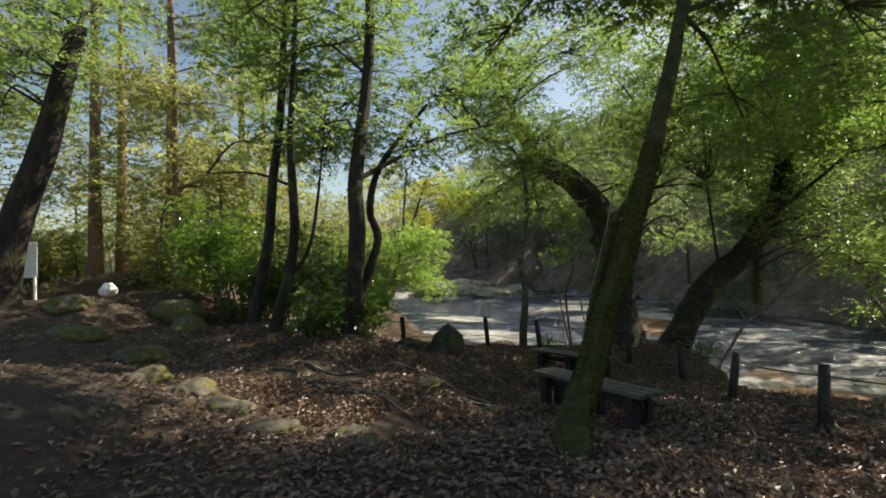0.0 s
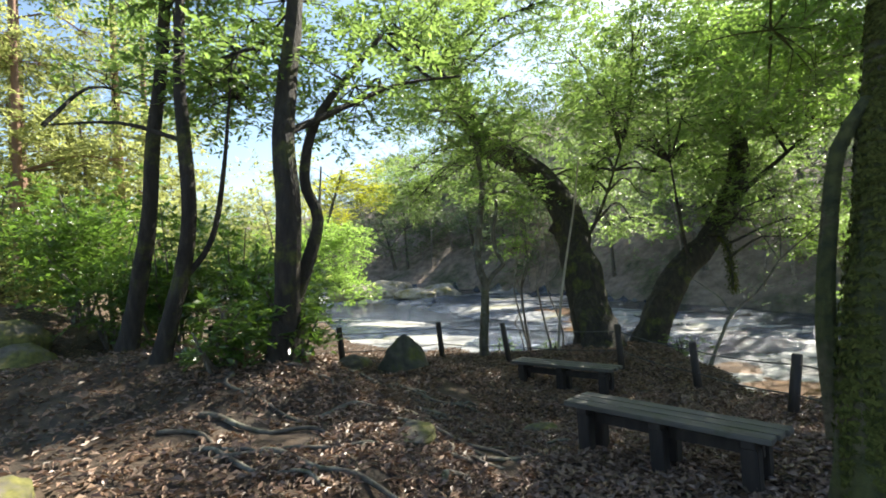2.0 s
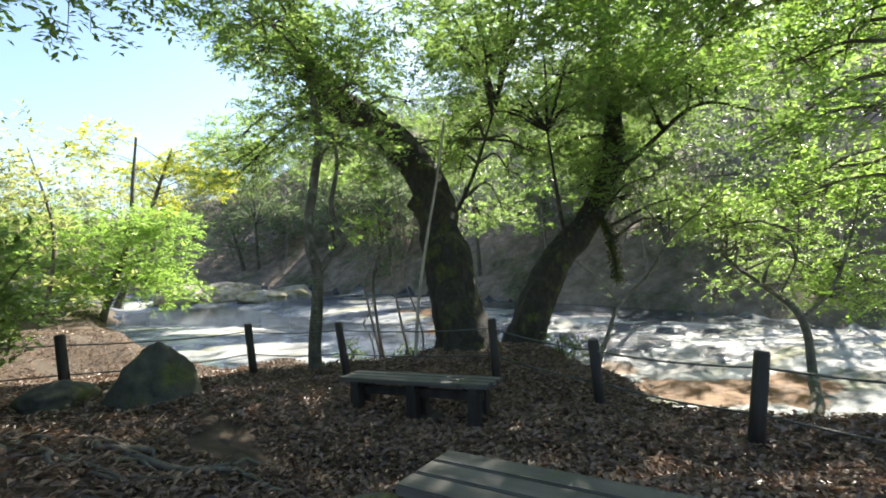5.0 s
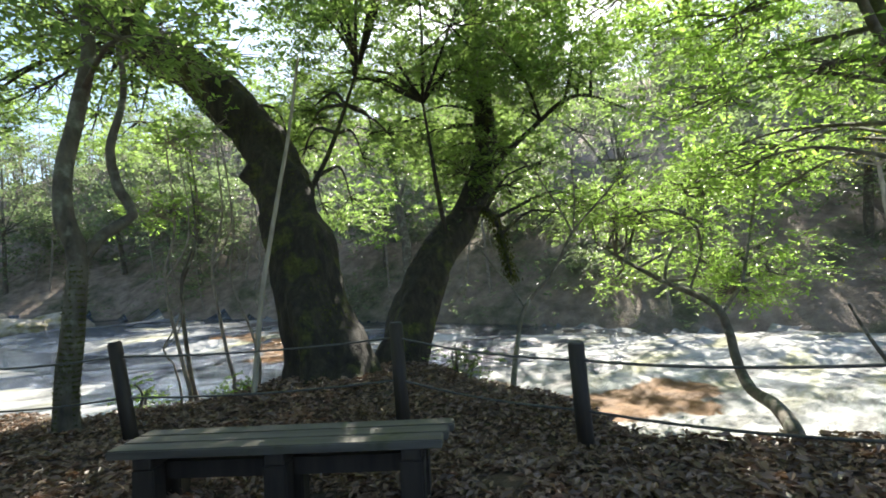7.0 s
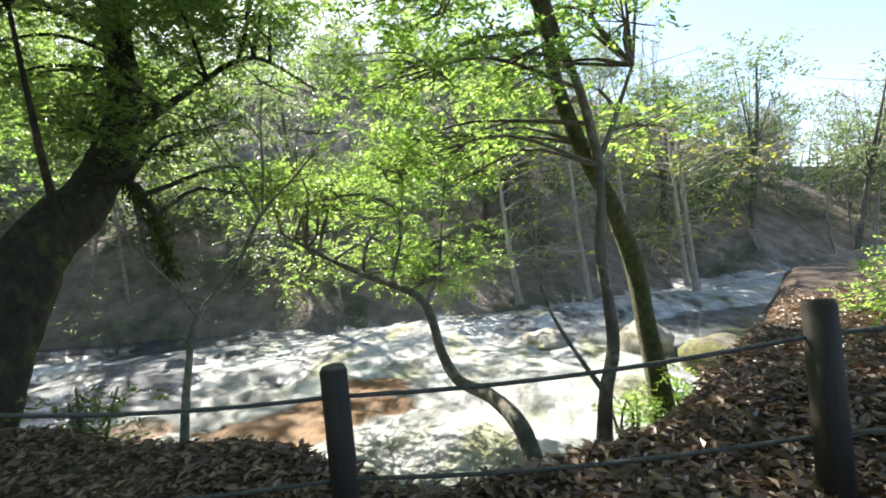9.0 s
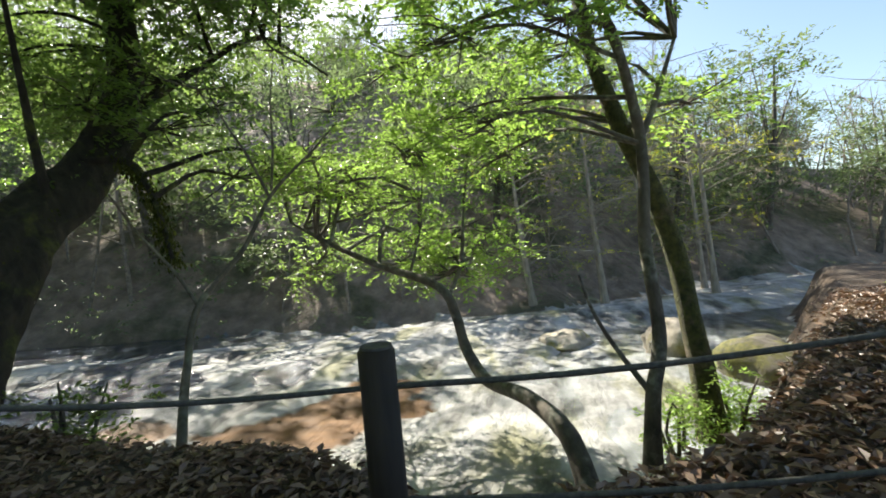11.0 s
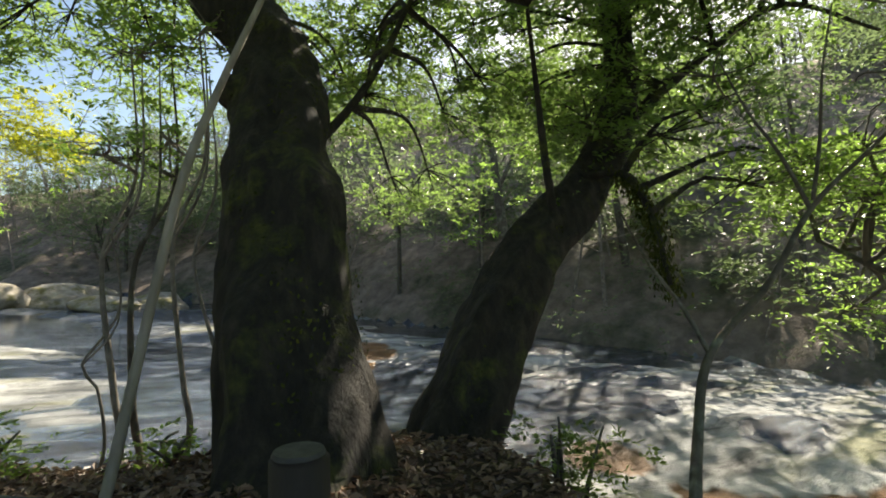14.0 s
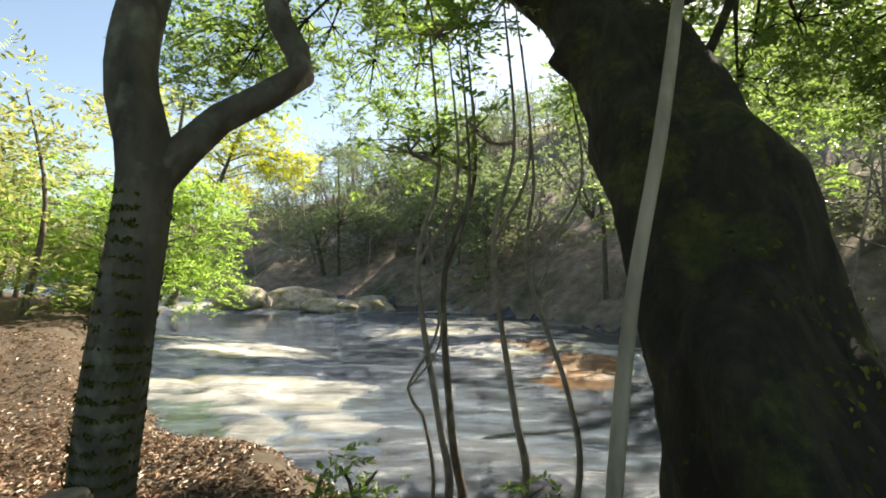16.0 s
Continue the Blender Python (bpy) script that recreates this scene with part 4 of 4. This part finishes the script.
west_wood()
for k, (x, y, r, h) in enumerate([(-12.2, 20.4, 0.3, 15), (-14.5, 19.0, 0.28, 15), (-10.2, 22.5, 0.25, 14), (-17.5, 17.0, 0.3, 15), (-9.5, 16.5, 0.14, 9), (-15, 14, 0.22, 12), (-16.5, 23, 0.3, 15), (-7.8, 19.5, 0.16, 10)]):
    z = gz(x, y) - 0.2
    tree("cedar_tree", "tall straight reddish cedar trunk along the woodland path", "tree",
         [(x, y, z), (x + 0.05, y, z + h * 0.4), (x + 0.1, y, z + h)], r, 0.06,
         clumps=scatter_clumps(100 + k, 9, (x - 2.6, y - 2.6, z + 3.2), (x + 2.6, y + 2.6, z + h), (0.9, 1.6), 0.35), bark=M_CEDAR, leaf=M_LEAF_SUNLIT, leaf_size=0.15, per=70, flare=0.4, seed=110 + k, sides=12, twigs=False, group="cedars along the path")
for k in range(9):
    g = np.random.default_rng(300 + k)
    x, y = -8 - 14 * g.uniform(), 13 + 12 * g.uniform()
    shrub("path_shrub", "sunlit undergrowth beside the woodland path", (x, y), g.uniform(1.0, 1.8), g.uniform(1.2, 2.6), M_LEAF_SUNLIT, 320 + k, per=80, size=0.14, group="undergrowth along the path")


# ---- fence ----
# places and heights of the post tops
POSTS = [(-3.2, 11.9, 0.35), (-1.12, 12.75, 0.06), (0.9, 14.1, -0.14), (2.22, 13.2, -0.14), (3.92, 11.68, -0.12), (4.51, 10.33, -0.27), (4.53, 8.5, -0.13), (4.45, 6.3, 0.13), (4.3, 4.0, 0.55)]
LEAN = [(0, 0), (2, -3), (1, -4), (-2, -7), (0, -2), (1, -4), (3, 7), (0, 4), (0, 0)]


def fence_post(x, y, top_z, lean):
    z = gz(x, y) - 0.04
    h = max(0.62, top_z - z)
    top = empty("fence_post", (x, y, z), "dark weathered round wooden fence post", "fence post", "fence posts along the brink")
    top.matrix_world = pose(x, y, z, lean[0], lean[1], 0)
    bm = bmesh.new()
    bmesh.ops.create_cone(bm, cap_ends=True, segments=20, radius1=0.06, radius2=0.056, depth=h + 0.2, matrix=Matrix.Translation((0, 0, (h - 0.2) / 2)))
    bmesh.ops.bevel(bm, geom=[e for e in bm.edges if all(v.co.z > h - 0.01 for v in e.verts)], offset=0.008, segments=2, affect="EDGES")
    for v in bm.verts:
        n = noise.noise(v.co * 6 + Vector((x, y, 0)))
        v.co.x += 0.004 * n
        v.co.y -= 0.004 * n
    shaft = part("shaft", bm, M_POST, top, smooth=True)
    bm = bmesh.new()
    bmesh.ops.create_cone(bm, cap_ends=True, segments=20, radius1=0.051, radius2=0.047, depth=0.008, matrix=Matrix.Translation((0, 0, h + 0.004)))
    part("end_grain", bm, M_POST_END, top, "grey sawn end grain")
    return top.matrix_world.copy(), h


frames = [fence_post(x, y, h, l) for (x, y, h), l in zip(POSTS, LEAN)]
for (ma, ha), (mb, hb) in zip(frames[:-1], frames[1:]):
    for drop in (0.12, 0.47):
        a, b = ma @ Vector((0, 0, ha - drop)), mb @ Vector((0, 0, hb - drop))
        mid = a.lerp(b, 0.5) - Vector((0, 0, 0.035))
        rope = Tubes()
        rope.add([a, a.lerp(mid, 0.5) - Vector((0, 0, 0.008)), mid, b.lerp(mid, 0.5) - Vector((0, 0, 0.008)), b], 0.009, 0.009, 6, 0.08, 0.15)
        tagged(rope.build("fence_rope", M_ROPE), "thin grey twisted rope strung between fence posts", "rope", "fence ropes")


# ---- benches ----
def bench(a, b, depth, seat_z):
    """A low bench of three planks on squat legs; a and b are its front corners."""
    a, b = Vector((*a, 0)), Vector((*b, 0))
    mid = (a + b) / 2
    run = b - a
    turn = math.atan2(run.y, run.x)
    length = run.length
    back = Vector((-math.sin(turn), math.cos(turn), 0)) * depth / 2
    c = mid + back
    top = empty("bench", (c.x, c.y, seat_z), "low weathered grey plank bench on squat wooden legs", "bench", "benches by the river", math.degrees(turn))
    w = depth / 3
    for k in range(3):
        bm = bmesh.new()
        bmesh.ops.create_cube(bm, size=1, matrix=Matrix.LocRotScale((0.012 * (k - 1), (k - 1) * w, -0.0225), None, (length + 0.02 * k, w - 0.014, 0.045)))
        bmesh.ops.bevel(bm, geom=list(bm.edges), offset=0.006, segments=2, affect="EDGES")
        part("plank", bm, M_PLANK, top)
    g = min(gz(c.x + math.cos(turn) * s, c.y + math.sin(turn) * s) for s in (-0.8, 0, 0.8))
    leg_h = seat_z - 0.1 - g + 0.08
    for s in (-0.4, 0.0, 0.4):
        bm = bmesh.new()
        bmesh.ops.create_cube(bm, size=1, matrix=Matrix.LocRotScale((s * length, 0, -0.075), None, (0.1, depth * 0.92, 0.058)))
        bmesh.ops.bevel(bm, geom=list(bm.edges), offset=0.006, segments=1, affect="EDGES")
        part("crossbeam", bm, M_POST, top)
        for q in (-0.3, 0.3):
            bm = bmesh.new()
            bmesh.ops.create_cube(bm, size=1, matrix=Matrix.LocRotScale((s * length, q * depth, -0.104 - leg_h / 2), None, (0.12, 0.11, leg_h)))
            bmesh.ops.bevel(bm, geom=list(bm.edges), offset=0.008, segments=2, affect="EDGES")
            part("leg", bm, M_POST, top)
    bm = bmesh.new()
    bmesh.ops.create_cube(bm, size=1, matrix=Matrix.LocRotScale((0, 0, -0.16), None, (length * 0.86, 0.05, 0.09)))
    part("stretcher", bm, M_POST, top)
    return top


bench((1.55, 7.69), (2.6, 6.32), 0.42, -0.2)
bench((1.84, 11.36), (3.09, 10.15), 0.38, -0.55)


# ---- stones, roots and litter ----
def rock(name, label, x, y, size, mat, seed, sink=0.3, turn=0.0, z=None, category="rock", group="", taper=0.0):
    bm = bmesh.new()
    bmesh.ops.create_icosphere(bm, subdivisions=4, radius=1)
    o = Vector((seed * 3.1, seed * 1.7, seed))
    for v in bm.verts:
        p = v.co.copy()
        q = 1 + 0.28 * noise.noise(p * 1.1 + o) + 0.12 * noise.noise(p * 3 + o) + 0.04 * noise.noise(p * 8 + o)
        k = 1 + taper * (0.5 - (p.z + 1) * 0.62)
        v.co = Vector((p.x * size[0] * k, p.y * size[1] * k, p.z * size[2])) * q
    ob = part(name, bm, mat, None, smooth=True)
    zz = gz(x, y) if z is None else z
    ob.matrix_world = pose(x, y, zz + size[2] * (1 - 2 * sink), 0, 0, turn)
    return tagged(ob, label, category, group)


for k, (x, y, sx, sy, sz) in enumerate([(-5.9, 8.35, 0.5, 0.3, 0.2), (-4.0, 7.4, 0.36, 0.24, 0.19), (-3.25, 6.55, 0.32, 0.22, 0.17), (-2.4, 6.1, 0.36, 0.22, 0.14), (-1.75, 5.65, 0.36, 0.22, 0.13), (-1.1, 5.15, 0.34, 0.22, 0.1), (-0.32, 5.25, 0.2, 0.12, 0.07),
                                        (-6.8, 9.3, 0.5, 0.32, 0.22), (-5.5, 10.6, 0.6, 0.5, 0.4), (-4.9, 10.0, 0.4, 0.4, 0.3), (1.64, 9.0, 0.28, 0.2, 0.1), (0.1, 7.4, 0.3, 0.18, 0.07), (-0.1, 4.85, 0.24, 0.16, 0.06)]):
    rock("edging_stone", "mossy yellow-green stone edging the footpath", x, y, (sx, sy, sz), M_STONE, 2 + k, 0.52, k * 40.0, group="stones along the footpath")
rock("tree_stump", "dark pointed mossy tree stump near the fence", 0.03, 11.45, (0.42, 0.36, 0.36), M_STONE_DARK, 31, 0.3, 20, category="stump", taper=0.75)
rock("dark_rock", "low dark mossy rock near the fence", -0.8, 11.6, (0.35, 0.25, 0.18), M_STONE_DARK, 32, 0.3, 50)
for k, (x, y, sx, sy, sz) in enumerate([(15.2, 9.6, 0.9, 0.6, 0.25), (14.0, 7.5, 0.7, 0.5, 0.5), (-1, 43, 3, 1.6, 0.9), (3, 41, 2.6, 1.4, 0.7), (1, 38, 2.0, 1.2, 0.5), (-3.5, 40, 1.6, 1.2, 0.8)]):
    rock("river_boulder", "large pale rounded boulder at the edge of the river", x, y, (sx, sy, sz), M_BOULDER, 40 + k, 0.35, k * 33.0, group="river boulders")

rock("mossy_boulder", "large rounded boulder with yellow moss beside the river", 12.1, 6.5, (0.95, 0.7, 0.55), M_STONE, 58, 0.3, 25, group="river boulders")
g = np.random.default_rng(9)
for k in range(34):
    x, y = g.uniform(-1.6, 1.4), g.uniform(6.4, 10.2)
    a = g.uniform(-0.7, 0.7)
    n = g.uniform(0.5, 1.7)
    pts = [(x + math.cos(a) * s * n + g.normal(0, 0.07), y + math.sin(a) * s * n + g.normal(0, 0.07)) for s in (-0.5, -0.3, -0.1, 0.1, 0.3, 0.5)]
    h = [-0.05, 0.02, 0.035, 0.01, 0.03, -0.05]
    root = Tubes()
    root.add([(px, py, gz(px, py) + hz) for (px, py), hz in zip(pts, h)], g.uniform(0.018, 0.04), 0.014, 8, 0.08, 0.2)
    tagged(root.build("tree_root", M_BARK_GREY), "gnarled brown root lying on the leafy ground", "root", "exposed roots")


def litter():
    g = np.random.default_rng(4)
    n = 125000
    x = np.concatenate([g.uniform(-8, 10, n // 3), g.normal(1.8, 2.3, n - n // 3)])
    y = np.concatenate([g.uniform(0, 18, n // 3), g.normal(8.5, 3.2, n - n // 3)])
    x = np.concatenate([x, g.uniform(-7, 2, 14000), g.uniform(6, 14, 12000), g.uniform(-4, 4.5, 16000), g.uniform(5.2, 11.5, 12000), g.uniform(2.5, 6, 12000)])
    y = np.concatenate([y, g.uniform(15, 24, 14000), g.uniform(0, 7, 12000), g.uniform(13, 19.5, 16000), g.uniform(4.5, 8.6, 12000), g.uniform(8, 14.5, 12000)])
    keep = (over(x, y) < 1.1) & (fbm(x, y, 1.1, 3, 61) > -0.42)
    path = np.exp(-(line_side(x, y, [(-0.3, -4), (-1.4, 2), (-4.2, 6.0), (-7, 9.2), (-11, 15)]) / 0.75) ** 2)
    keep &= g.uniform(0, 1, len(x)) > 0.85 * path
    x, y = x[keep], y[keep]
    z = land_z(x, y) + g.uniform(0.004, 0.03, len(x))
    a = g.uniform(0, 6.28, len(x))
    along = unit(np.stack([np.cos(a), np.sin(a), g.normal(0, 0.3, len(x))], -1))
    up = unit(np.stack([g.normal(0, 0.35, len(x)), g.normal(0, 0.35, len(x)), np.ones(len(x))], -1))
    v, f = leaves_at(g, np.stack([x, y, z], -1), along, up, g.uniform(0.035, 0.095, len(x)), 0.45, 0.6)
    tagged(part_np("leaf_litter", v, f, M_LITTER, kind="stuff"), "fallen brown leaves covering the ground", "leaf litter")


litter()

# ---- sign and block by the path ----
sz0 = gz(-9.4, 10.95)
sign = empty("notice_board", (-9.4, 10.95, sz0), "white notice board on two posts beside the path", "sign", turn=38)
bm = bmesh.new()
bmesh.ops.create_cube(bm, size=1, matrix=Matrix.LocRotScale((0, 0, 0.95), None, (0.45, 0.04, 0.8)))
bmesh.ops.bevel(bm, geom=list(bm.edges), offset=0.008, segments=2, affect="EDGES")
part("board", bm, M_WHITE, sign)
for s in (-0.18, 0.18):
    bm = bmesh.new()
    bmesh.ops.create_cone(bm, cap_ends=True, segments=10, radius1=0.03, radius2=0.03, depth=0.62, matrix=Matrix.Translation((s, 0.0, 0.26)))
    part("post", bm, M_WHITE, sign)
rock("stone_block", "pale squared stone block beside the path", -8.9, 12.8, (0.2, 0.18, 0.2), M_WHITE, 77, 0.15, 10)
